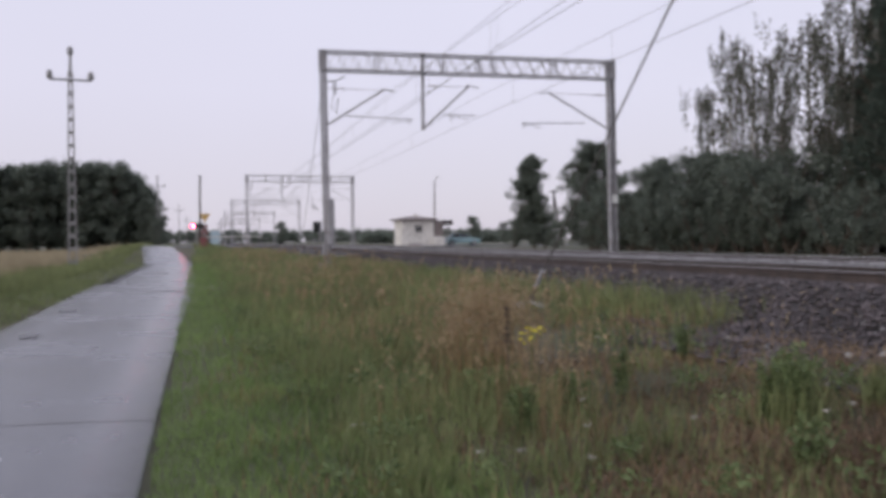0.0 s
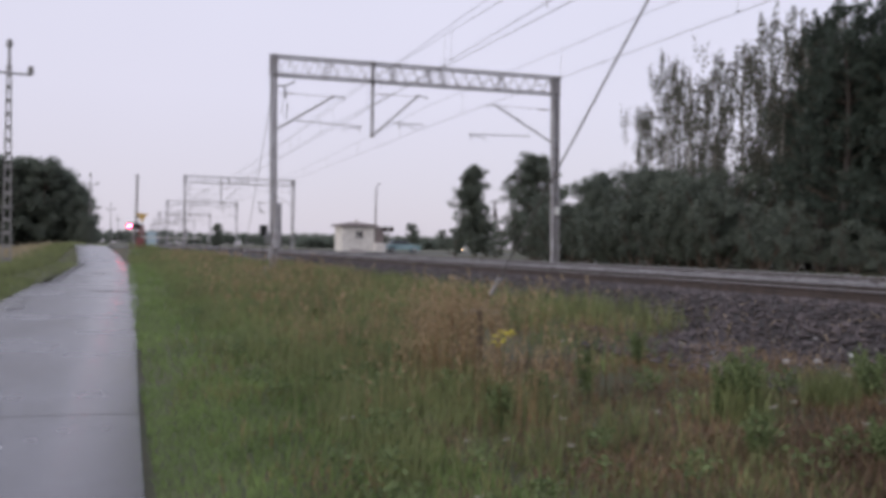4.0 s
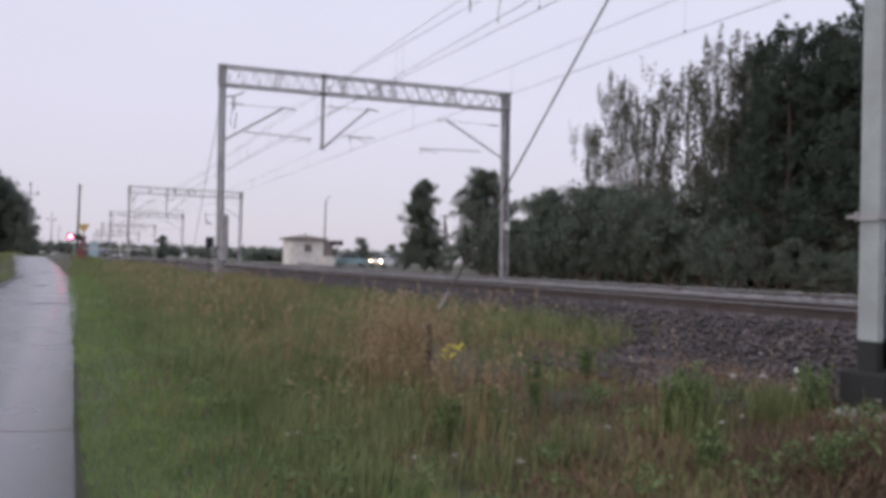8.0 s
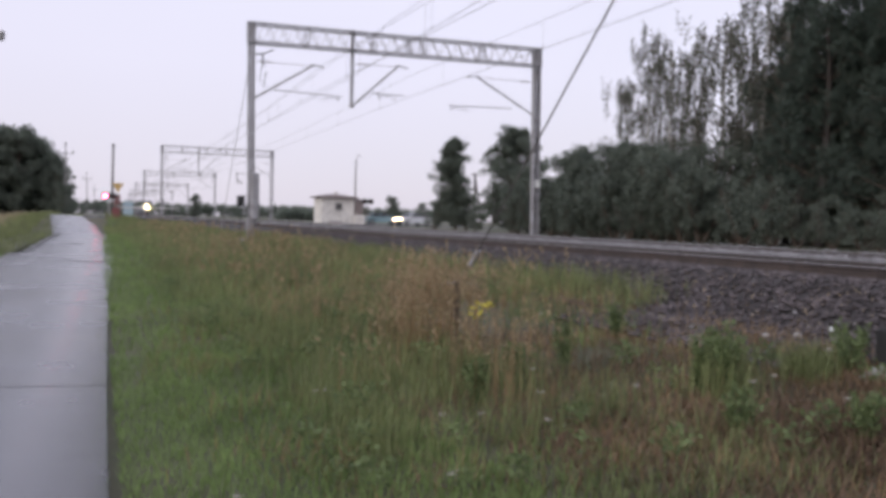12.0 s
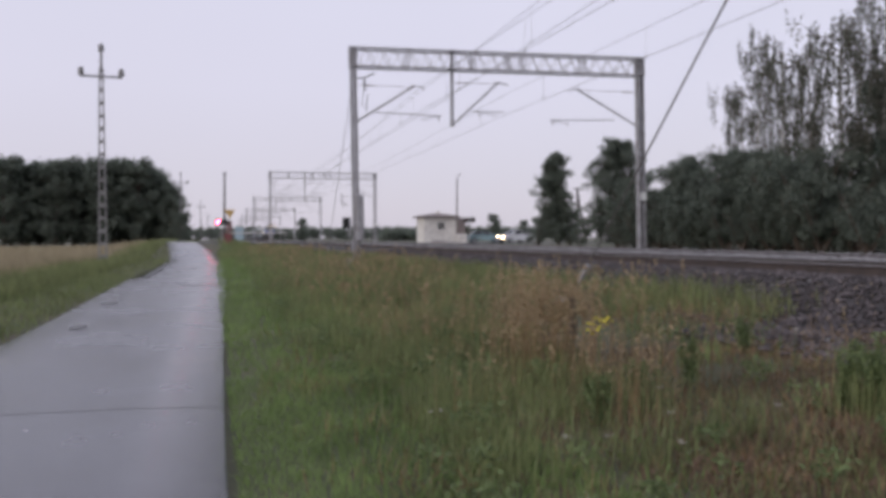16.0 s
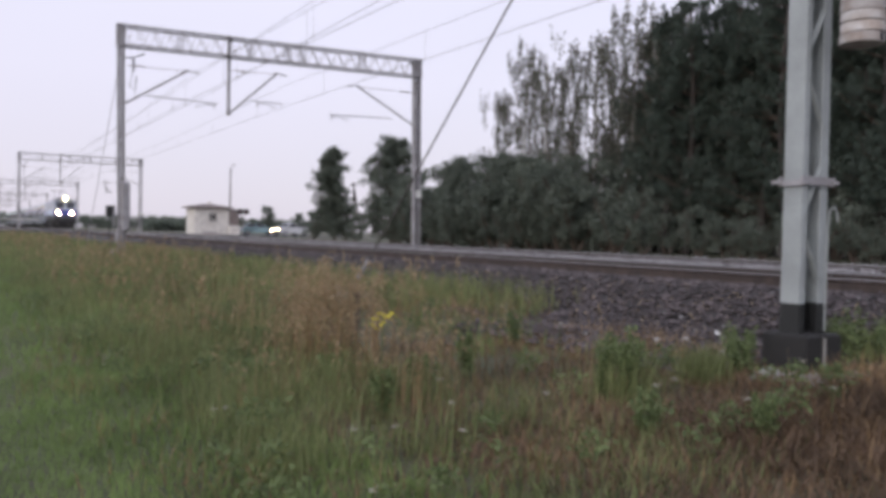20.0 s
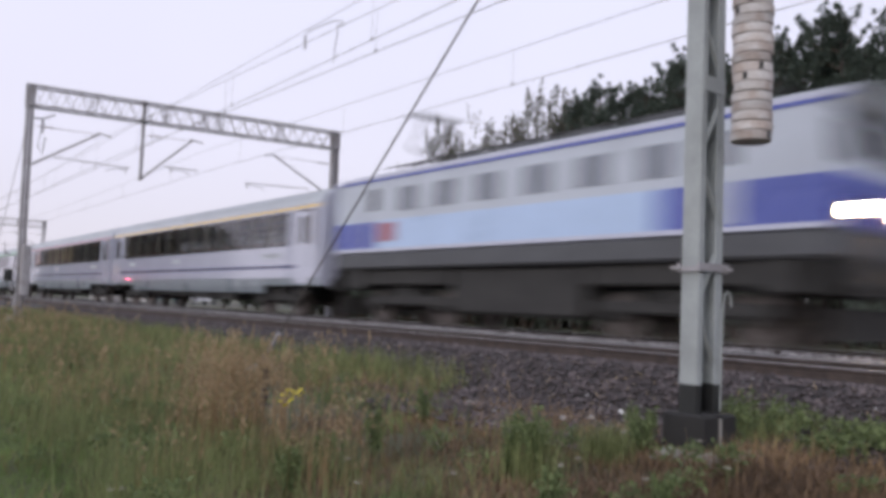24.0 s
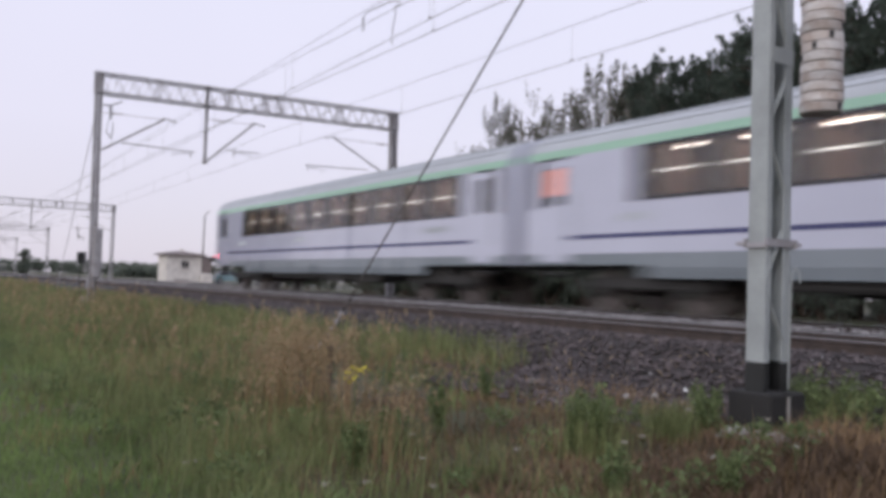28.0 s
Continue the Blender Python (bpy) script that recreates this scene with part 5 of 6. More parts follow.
def build_tree(rng, kind, height, label, thin=1.0, outline=None):
    """A tapered trunk, limbs, and a crown of clumped leaves with gaps; outline: rows of height and reach as shares of the height."""
    t = thing(f"{kind}_tree", label, "tree", "trees by the railway")
    g = Geo()
    n = 7
    lean = rng.normal(0, 0.02, 2)
    r0 = height * (0.010 if kind == "birch" else 0.016)
    line = [Vector((lean[0] * z + 0.1 * math.sin(z * 0.6 + 1), lean[1] * z + 0.08 * math.cos(z * 0.5), z)) for z in np.linspace(-0.3, height * 0.96, n)]
    for i in range(n - 1):
        g.rod(line[i], line[i + 1], r0 * (1 - i / n) + 0.015, r0 * (1 - (i + 1) / n) + 0.015, 7, caps=False)
    part("trunk", g, GM["birchbark" if kind == "birch" else "pinebark" if kind == "pine" else "bark"], t, smooth=True)
    limbs, cs, rs = Geo(), [], []
    at = lambda z: Vector((lean[0] * z + 0.1 * math.sin(z * 0.6 + 1), lean[1] * z + 0.08 * math.cos(z * 0.5), z))
    if kind == "pine":
        z = height * 0.14
        while z < height * 0.97:
            f = (z / height - 0.14) / 0.86
            reach = height * (0.19 * (1 - f) ** 0.7 + 0.015)
            for k in range(6 if f < 0.75 else 4):
                a = rng.uniform(0, 6.28)
                q = at(z) + Vector((math.cos(a), math.sin(a), rng.uniform(0.2, 0.65))) * reach * rng.uniform(0.55, 1.12)
                limbs.rod(at(z), q, 0.03, 0.012, 4, caps=False)
                for w in (0.45, 0.75, 1.0):
                    cs.append(at(z).lerp(q, w) + Vector(rng.normal(0, 0.14, 3)))
                    rs.append(rng.uniform(0.26, 0.55) * (1 - 0.45 * f) * height / 12)
                # upright young shoots at the tips
                for j in range(3):
                    foot = at(z).lerp(q, rng.uniform(0.6, 1.0)) + Vector(rng.normal(0, 0.14, 3))
                    b = a + rng.normal(0, 0.8)
                    up = Vector((0.55 * math.cos(b), 0.55 * math.sin(b), 0.85)) * rng.uniform(0.3, 0.7)
                    limbs.rod(foot, foot + up, 0.01, 0.006, 3, caps=False)
                    for w in (0.45, 0.95):
                        cs.append(foot + up * w)
                        rs.append(0.2 - 0.11 * w)
            z += height * 0.052
        for w in np.linspace(0.9, 1.0, 5):
            cs.append(at(height * w) + Vector(rng.normal(0, 0.12, 3)))
            rs.append(0.32 - 2.0 * (w - 0.9))
        vs = leaves(rng, cs, rs, 34, 0.1 * height / 12, 1.1, corners=3, slim=0.42)
    elif kind == "birch":
        for k in range(23):
            z = height * (0.32 + 0.65 * (k + rng.uniform(0, 1)) / 23)
            f = (z / height - 0.36) / 0.6
            a = rng.uniform(0, 6.28)
            reach = height * (0.05 + 0.15 * math.sin(min(1, 0.25 + (1 - f)) * 1.6))
            q = at(z) + Vector((math.cos(a) * reach, math.sin(a) * reach, reach * rng.uniform(0.4, 0.9)))
            limbs.rod(at(z), q, 0.035, 0.01, 4, caps=False)
            for w in (0.55, 0.82, 1.08):
                c = at(z).lerp(q, w) + Vector(rng.normal(0, 0.15, 3))
                # thin twigs that hang from the limb, leaves all along
                for j in range(4):
                    top = c + Vector(rng.normal(0, 0.17, 3))
                    long = rng.uniform(0.4, 1.7) * (1.2 - 0.5 * max(f, 0))
                    limbs.rod(top, top - Vector((0, 0, long)), 0.007, 0.004, 3, caps=False)
                    for u in np.linspace(0, 1, max(3, int(long * 4.5))):
                        cs.append(top + Vector((rng.normal(0, 0.03), rng.normal(0, 0.03), -long * u)))
                        rs.append(0.11)
        for k in range(5):  # upright sprays at the top
            foot = at(height * rng.uniform(0.86, 0.97)) + Vector(rng.normal(0, 0.35, 3))
            tip = foot + Vector((rng.normal(0, 0.25), rng.normal(0, 0.25), rng.uniform(0.3, 0.7)))
            limbs.rod(foot, tip, 0.012, 0.005, 3, caps=False)
            for u in np.linspace(0, 1, 6):
                cs.append(foot.lerp(tip, u))
                rs.append(0.2 - 0.12 * u)
        vs = leaves(rng, cs, rs, 4, 0.085 * height / 12, 1.2)
    else:
        for k in range(58 if outline is None else 160):
            z = height * rng.uniform(0.05, 0.95)
            f = (z / height - 0.06) / 0.9
            a = rng.uniform(0, 6.28)
            reach = height * 0.27 * math.sin(0.3 + 2.3 * (1 - f)) ** 0.8 * rng.uniform(0.55, 1.1) + 0.15
            if outline:
                reach = height * float(np.interp(z / height, *outline)) * rng.uniform(0.5, 1.08)
            q = at(z) + Vector((math.cos(a) * reach, math.sin(a) * reach, reach * (0.45 if outline is None else 0.2)))
            limbs.rod(at(z), q, 0.05, 0.015, 4, caps=False)
            for w in (0.3, 0.6, 0.85, 1.05) if outline is None else (0.15, 0.4, 0.6, 0.8, 0.98):
                cs.append(at(z).lerp(q, w) + Vector(rng.normal(0, 0.16, 3)))
                rs.append(rng.uniform(0.5, 0.95) * height / 10 * (0.62 if outline else 1))
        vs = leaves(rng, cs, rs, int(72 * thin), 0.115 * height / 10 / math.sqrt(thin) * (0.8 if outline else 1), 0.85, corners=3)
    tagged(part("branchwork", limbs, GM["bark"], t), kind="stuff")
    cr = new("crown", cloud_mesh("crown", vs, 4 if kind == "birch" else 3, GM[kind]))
    cr.parent = t
    return t


def build_bush(rng, height):
    t = thing("bush", "dense dark green bush at the forest edge", "bush", "bushes by the railway")
    g, cs, rs = Geo(), [], []
    for k in range(9):
        a, z = rng.uniform(0, 6.28), height * rng.uniform(0.55, 0.95)
        q = Vector((math.cos(a) * height * 0.4, math.sin(a) * height * 0.4, z))
        g.rod((0, 0, -0.1), q, 0.035, 0.012, 4, caps=False)
        for w in (0.35, 0.65, 0.95):
            cs.append(Vector((0, 0, 0)).lerp(q, w) + Vector(rng.normal(0, 0.22, 3)))
            rs.append(rng.uniform(0.28, 0.5) * height / 2.6)
    tagged(part("branchwork", g, GM["bark"], t), kind="stuff")
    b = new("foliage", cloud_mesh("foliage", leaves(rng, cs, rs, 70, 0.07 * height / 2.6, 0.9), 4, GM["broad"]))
    b.parent = t
    return t


def build_trees():
    rng = np.random.default_rng(3)
    kinds = {
        "pine": [build_tree(rng, "pine", 12.0, "tall dark green pine at the forest edge") for k in range(3)],
        "birch": [build_tree(rng, "birch", 12.0, "airy drooping birch with pale trunk") for k in range(3)],
        "broad": [build_tree(rng, "broad", 8.0, "dark green leafy tree with uneven crown") for k in range(3)],
    }
    far = [build_tree(rng, "broad", 8.0, "dark green leafy tree in the far wood", 0.35) for k in range(2)]
    bushes = [build_bush(rng, 2.6) for k in range(2)]
    used = {}

    def put(lot, x, y, size, base, wide=1.0):
        src = lot[int(rng.integers(len(lot)))]
        m = pose(x, y, land(x, y) - 0.05, 0, 0, rng.uniform(0, 360)) @ Matrix.Diagonal((wide * size / base, wide * size / base, size / base, 1))
        if src not in used:
            used[src] = m
        else:
            copy_thing(src, m)

    P, Bi, Br = kinds["pine"], kinds["birch"], kinds["broad"]
    # single trees beyond the far track: a slim one, and a cone beside it
    slim = [build_tree(rng, "broad", 8.0, "slim grey-green tree with a ragged pointed crown", outline=((0, 0.12, 0.4, 0.6, 0.8, 1.0), (0.26, 0.3, 0.27, 0.22, 0.17, 0.07)))]
    cone = [build_tree(rng, "broad", 8.0, "full dark green tree with a cone-shaped crown", outline=((0, 0.2, 0.45, 0.65, 0.85, 1.0), (0.36, 0.4, 0.37, 0.3, 0.19, 0.06)))]
    put(slim, 27.4, 63.6, 7.5, 8.0)
    put(cone, 27.4, 53.3, 7.4, 8.0)
    put(bushes, 26.6, 66.0, 2.6, 2.6)
    put(bushes, 27.9, 62.4, 2.0, 2.6)
    put(bushes, 26.0, 56.4, 1.5, 2.6)
    for x, y, h in ((26.6, 48.6, 4.6), (27.2, 46.6, 5.0), (27.8, 45.0, 5.4), (26.4, 43.0, 4.8), (27.6, 41.0, 5.2), (27.0, 38.6, 5.0), (26.4, 36.0, 4.8), (27.5, 34.2, 5.0)):
        put(Br, x, y, h, 8.0)
    for x, y, h in ((30.2, 43.2, 9.4), (29.6, 41.0, 10.9), (29.5, 38.7, 10.9), (29.3, 36.4, 9.9), (29.5, 34.4, 11.2), (29.8, 32.4, 11.7), (29.3, 30.6, 11.6)):
        put(Bi, x, y, h, 12.0)
    for x, y, h in ((30.8, 33.0, 8.0), (31.4, 30.8, 8.6), (30.4, 29.6, 7.4), (33.0, 31.6, 8.4), (32.0, 28.0, 8.5)):
        put(Br, x, y, h, 8.0)
    # the pine forest along the line, rows deep
    for r, (x, y0) in enumerate(((28.9, 28.6), (31.0, 31.4), (33.6, 34.2))):
        y = y0
        while y > -18:
            put(P, x + rng.normal(0, 0.45), y, rng.uniform(11.2, 12.4) + 0.2 * r - 0.1 * max(0, y - 21), 12.0)
            y -= rng.uniform(1.3, 1.75) * (1 if r < 2 else 1.6) if y > 9 else 6.0
    for k in range(46):
        y = 49 - k * 1.05 + rng.normal(0, 0.3)
        put(bushes, 25.8 + rng.normal(0, 0.5), y, rng.uniform(2.2, 3.4) if y > 26 else rng.uniform(1.3, 2.5), 2.6)
    for k in range(27):
        y = 50 - k * 0.7
        put(bushes if k % 3 else Br, 27.2 + rng.normal(0, 0.6), y, rng.uniform(3.4, 4.8), 2.6 if k % 3 else 8.0)
    for k in range(30):
        y = 35 - k * 1.4
        put(bushes, 29.8 + rng.normal(0, 1.2), y, rng.uniform(3.0, 4.4) if y > 25.5 else rng.uniform(1.6, 3.0), 2.6)
    for k in range(10):
        put(far, 38.0 + rng.normal(0, 1.2), 33 - k * 3.0, rng.uniform(7.0, 9.5), 8.0)
    # the wood beyond the grain field
    for az, h, d in ((-1.75, 5, 150), (-2.2, 8.5, 155), (-2.6, 11, 158), (-3.1, 13, 160), (-3.6, 14.5, 162), (-4.2, 15.2, 158), (-4.8, 15, 163), (-5.6, 15.6, 160), (-6.4, 15.4, 158), (-7.2, 15, 162), (-8.0, 15.5, 160), (-8.9, 15, 158), (-9.8, 15.2, 162), (-10.8, 15, 160), (-11.8, 15.4, 158), (-13, 15, 160)):
        for k in range(2):
            x = math.tan(radians(az + (0.3 if k else 0))) * (d + 8 * k) + 0.3
            put(far, x, d + 8 * k, h * 1.0, 8.0)
    # trees far behind the crossing
    for x, y, h in ((20.6, 190, 5.4), (67.5, 196, 6.4), (69.5, 199, 5.0), (79, 205, 5.2), (83, 205, 5.4), (50, 160, 3.2), (58, 230, 4.6)):
        put(far, x, y, h, 8.0)
    for src, m in used.items():
        src.matrix_basis = m
    for src in (*P, *Bi, *Br, *far, *bushes):
        if src not in used:  # a model that stands nowhere
            for ob in (*src.children_recursive, src):
                bpy.data.objects.remove(ob)
    cs, rs = [], []
    for k in range(760):
        a = rng.uniform(-0.12, 0.42)
        d = rng.uniform(840, 920)
        cs.append((math.sin(a) * d, math.cos(a) * d, rng.uniform(2.0, 11.0)))
        rs.append(rng.uniform(3.5, 6.5))
    for k in range(160):
        a = rng.uniform(0.2, 0.36)
        d = rng.uniform(230, 260)
        cs.append((math.sin(a) * d, math.cos(a) * d, rng.uniform(0.8, 2.6)))
        rs.append(rng.uniform(0.8, 1.7))
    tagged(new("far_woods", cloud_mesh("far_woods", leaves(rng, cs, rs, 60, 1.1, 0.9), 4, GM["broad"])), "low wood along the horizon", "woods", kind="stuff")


# place across and along, height and reach of the upright weeds
WEEDS = ((4.8, 5.7, 0.6, 0.12), (4.92, 5.85, 0.5, 0.12), (4.7, 5.9, 0.45, 0.1), (6.1, 5.75, 0.4, 0.2), (6.3, 5.9, 0.36, 0.2), (7.3, 5.4, 0.5, 0.26), (7.6, 5.2, 0.42, 0.24), (7.35, 5.8, 0.4, 0.22), (3.77, 7.2, 0.35, 0.1), (5.7, 8.5, 0.4, 0.13), (4.25, 4.95, 0.3, 0.12),
         (4.75, 4.4, 0.32, 0.13), (5.4, 6.6, 0.36, 0.12), (3.2, 6.7, 0.45, 0.1), (4.4, 7.4, 0.45, 0.11))


def build_flowers():
    """White umbels, one yellow ragwort and leafy weeds in the verge."""
    rng = np.random.default_rng(8)

    def white(x, y, h):
        z = land(x, y)
        f = thing("white_wildflower", "small wild plant with flat white blossom", "wildflower", "wildflowers in the verge", at=pose(x, y, z))
        part("stem", Geo().rod((0, 0, -0.03), (0.02, 0.01, h), 0.005, 0.003, 5), GM["stem"], f)
        g = Geo()
        for k in range(9):
            a, r = k * 2.4, 0.0045 * k
            g.lathe([(0.003, 0), (0.0065, 0.004), (0.004, 0.007)], 6, pose(0.02 + r * math.cos(a), 0.01 + r * math.sin(a), h + rng.uniform(-0.006, 0.008)))
        part("blossom", g, GM["petal"], f)

    for x, y, h in ((3.05, 5.35, 0.2), (4.68, 5.32, 0.22), (5.64, 5.56, 0.3), (5.0, 5.45, 0.2), (5.9, 5.0, 0.25), (2.0, 7.2, 0.16), (2.1, 7.25, 0.15), (2.55, 5.9, 0.2), (3.3, 5.9, 0.25), (4.4, 7.9, 0.45), (1.1, 5.3, 0.1), (2.2, 4.9, 0.12), (4.9, 4.7, 0.2), (5.4, 4.4, 0.25), (3.5, 6.4, 0.3), (2.75, 5.7, 0.22), (5.3, 7.2, 0.4), (3.9, 5.6, 0.25)):
        white(x, y, h)
    x, y = 3.69, 7.75
    r = thing("yellow_ragwort", "tall weed with a cluster of yellow flowers", "wildflower", at=pose(x, y, land(x, y)))
    g = Geo().rod((0, 0, -0.03), (0.02, 0, 0.62), 0.007, 0.005, 6)
    part("stem", g, GM["stem"], r)
    for k in range(16):
        a, q = k * 2.4, 0.014 * math.sqrt(k) * 2.2
        p = (0.02 + q * math.cos(a), q * math.sin(a), 0.62 + rng.uniform(-0.1, 0.05))
        g = Geo().lathe([(0.006, 0), (0.022, 0.006), (0.01, 0.012)], 8, pose(*p, rng.uniform(-25, 25), rng.uniform(-25, 25)))
        part("flower_head", g, GM["yellow"], r)
    d = thing("seeding_dock", "dark brown seeding dock stalk", "weed", at=pose(3.62, 8.1, land(3.62, 8.1)))
    g = Geo().rod((0, 0, -0.03), (0, 0.02, 0.85), 0.008, 0.004, 6)
    part("stalk", g, GM["bark"], d)
    vs = leaves(rng, [(0, 0.01, 0.5 + 0.06 * k) for k in range(6)], [0.045] * 6, 34, 0.013)
    o = tagged(new("seedhead", cloud_mesh("seedhead", vs, 4, GM["bark"])), kind="stuff")
    o.parent = d
    for x, y, r in ((6.71, 7.32, 0.055), (7.0, 7.2, 0.05), (5.72, 5.91, 0.035), (5.78, 5.78, 0.03), (6.55, 8.3, 0.045)):
        g = Geo().lathe([(0.01, -0.4), (0.75, -0.3), (1.0, 0.1), (0.7, 0.55), (0.05, 0.75)], 9)
        g.v = [tuple(c * r * rng.uniform(0.85, 1.15) for c in v) for v in g.v]
        o = part("pale_stone", g, M["concrete"], smooth=True)
        o.matrix_basis = pose(x, y, land(x, y) + 0.02 + r * 0.2, 0, 0, rng.uniform(0, 360))
        tagged(o, "pale rounded stone at the foot of the ballast", "stone", "pale stones")
    o = part("paper_scrap", Geo().add([(-0.03, -0.025, 0), (0.036, -0.02, 0.012), (0.03, 0.03, 0.03), (-0.025, 0.03, 0.006), (0, 0, 0.028)], [(0, 1, 4), (1, 2, 4), (2, 3, 4), (3, 0, 4)]), M["plate"])
    o.matrix_basis = pose(7.25, 7.0, 0.64, 20, 0, 30)
    tagged(o, "crumpled scrap of white paper on the ballast", "litter")
    # upright leafy weeds and the low bushes round the mast
    def tall_weed(x, y, h, wide, label):
        w = thing("leafy_weed", label, "weed", "weeds in the verge", at=pose(x, y, land(x, y)))
        cs, rs = [], []
        for k in range(5):
            a = k * 1.26 + rng.uniform(-0.4, 0.4)
            tip = Vector((wide * math.cos(a) * rng.uniform(0.3, 1), wide * math.sin(a) * rng.uniform(0.3, 1), h * rng.uniform(0.7, 1.0)))
            part("stem", Geo().tube([(0.01 * k, 0, -0.03), tuple(tip * 0.5 + Vector((0, 0, h * 0.08))), tuple(tip)], 0.005, 5), GM["stem"], w)
            for u in np.linspace(0.25, 1.0, 7):
                cs.append(tip * u)
                rs.append(0.03 + wide * 0.35 * (1.1 - 0.7 * u))
        o = tagged(new("foliage", cloud_mesh("foliage", leaves(rng, cs, rs, 16, 0.019, 0.9), 4, GM["weed"])), kind="stuff")
        o.parent = w

    for x, y, h, wide in WEEDS:
        tall_weed(x, y, h, wide, "bushy dark green weed beside the mast foot" if 5.6 < x and wide > 0.2 else "upright leafy green weed in the verge")
    # ground-level weeds
    cs, rs = [], []
    for k in range(210):
        y = rng.uniform(3.6, 26)
        x = rng.uniform(1.6, 6.6)
        cs.append((x, y, land(x, y) + rng.uniform(0.05, 0.28)))
        rs.append(rng.uniform(0.1, 0.24))
    for k in range(60):
        y = rng.uniform(3.2, 5.6)
        x = 6.9 + rng.uniform(0, 1.2)
        cs.append((x, y, land(x, y) + rng.uniform(0.05, 0.3)))
        rs.append(rng.uniform(0.12, 0.24))
    tagged(new("weeds", cloud_mesh("weeds", leaves(rng, cs, rs, 80, 0.023), 4, GM["weed"])), "low leafy green weeds among the grass", "weeds", kind="stuff")


# ---- level crossing and its surroundings ----
CM = dict(
    plaster=mat("white_plaster", (0.66, 0.63, 0.58), 0.85, var=0.12, scale=2, fine=20, bump=0.15, tint=(0.52, 0.49, 0.45)),
    sheet=mat("brown_sheet_roof", (0.19, 0.15, 0.14), 0.6, var=0.25, scale=3, fine=20, bump=0.1),
    wood=mat("dark_stained_wood", (0.2, 0.165, 0.155), 0.8, var=0.3, scale=4, fine=30, bump=0.2, stretch=(1, 1, 0.2)),
    dark_glass=mat("dark_window", (0.03, 0.03, 0.035), 0.08, var=0.1, bump=0.0),
    teal=mat("pale_teal_paint", (0.24, 0.36, 0.37), 0.25, var=0.08, bump=0.0, coat=0.6),
    pearl=mat("silver_white_paint", (0.6, 0.6, 0.6), 0.25, var=0.06, bump=0.0, coat=0.6),
    tyre=mat("tyre_rubber", (0.025, 0.025, 0.025), 0.85, var=0.2, bump=0.2),
    rim=mat("wheel_rim", (0.45, 0.45, 0.46), 0.35, metal=0.8, var=0.1, bump=0.0),
    lamp_glass=mat("lamp_glass", (0.5, 0.5, 0.5), 0.1, var=0.1, bump=0.0),
    beam=glow("car_headlamp", (1.0, 0.62, 0.32), 90.0),
    redlamp=glow("red_signal_lamp", (1.0, 0.05, 0.12), 90.0),
    dim=mat("unlit_red_lens", (0.10, 0.012, 0.015), 0.2, var=0.1, bump=0.0),
    yellow=mat("yellow_sign_back", (0.55, 0.36, 0.12), 0.55, var=0.2, bump=0.05),
    redpaint=mat("red_white_barrier_red", (0.22, 0.07, 0.07), 0.5, var=0.15, bump=0.05),
    cabin=mat("pale_blue_cabin", (0.36, 0.46, 0.50), 0.5, var=0.12, bump=0.05),
    panel=mat("rubber_crossing_panel", (0.10, 0.10, 0.10), 0.7, var=0.25, bump=0.2, each=0.15),
    pole=mat("grey_concrete_pole", (0.25, 0.24, 0.235), 0.85, var=0.2, scale=2, fine=25, bump=0.2),
    darkpole=mat("tarred_wood_pole", (0.07, 0.06, 0.055), 0.85, var=0.3, bump=0.3),
)


def build_crossing():
    """The road over the tracks, panels between the rails."""
    r = thing("crossing_road", "wet asphalt road over the level crossing", "road", kind="structure")
    y0 = 88.5
    b = bend(y0)
    pts = [(-2.6, 1.3), (1.0, 1.28), (5.5, 1.24), (8.0, RAIL + 0.005), (8.95 + b, RAIL + 0.005)]
    for lane in (pts, [(14.75 + b, RAIL + 0.005), (17.5, 1.2), (24, 1.1), (34, 1.08), (60, 1.05)]):
        g = Geo()
        vs = [(x, y0 + s * 2.7 + max(0, x - 17) * 0.12, z + h) for x, z in lane for s, h in ((-1, 0), (1, 0), (1, -0.25), (-1, -0.25))]
        g.add(vs, [(j * 4 + i, j * 4 + (i + 1) % 4, j * 4 + 4 + (i + 1) % 4, j * 4 + 4 + i) for j in range(len(lane) - 1) for i in range(4)])
        part("carriageway", g, M["asphalt"], r)
    pan = Geo().box((0, 0, -0.06), (0.66, 0.88, 0.12), bevel=0.01).mesh("crossing_panel", CM["panel"])
    for x in (NEAR, FAR):
        for i in (-1, 0, 1):
            if i == 0:
                offs = (-0.34, 0.34)
            else:
                offs = (i * 1.2,)
            for o in offs:
                for k in range(6):
                    part("crossing_panel", pan, None, r, at=pose(x + b + o, y0 - 2.25 + k * 0.9, RAIL))


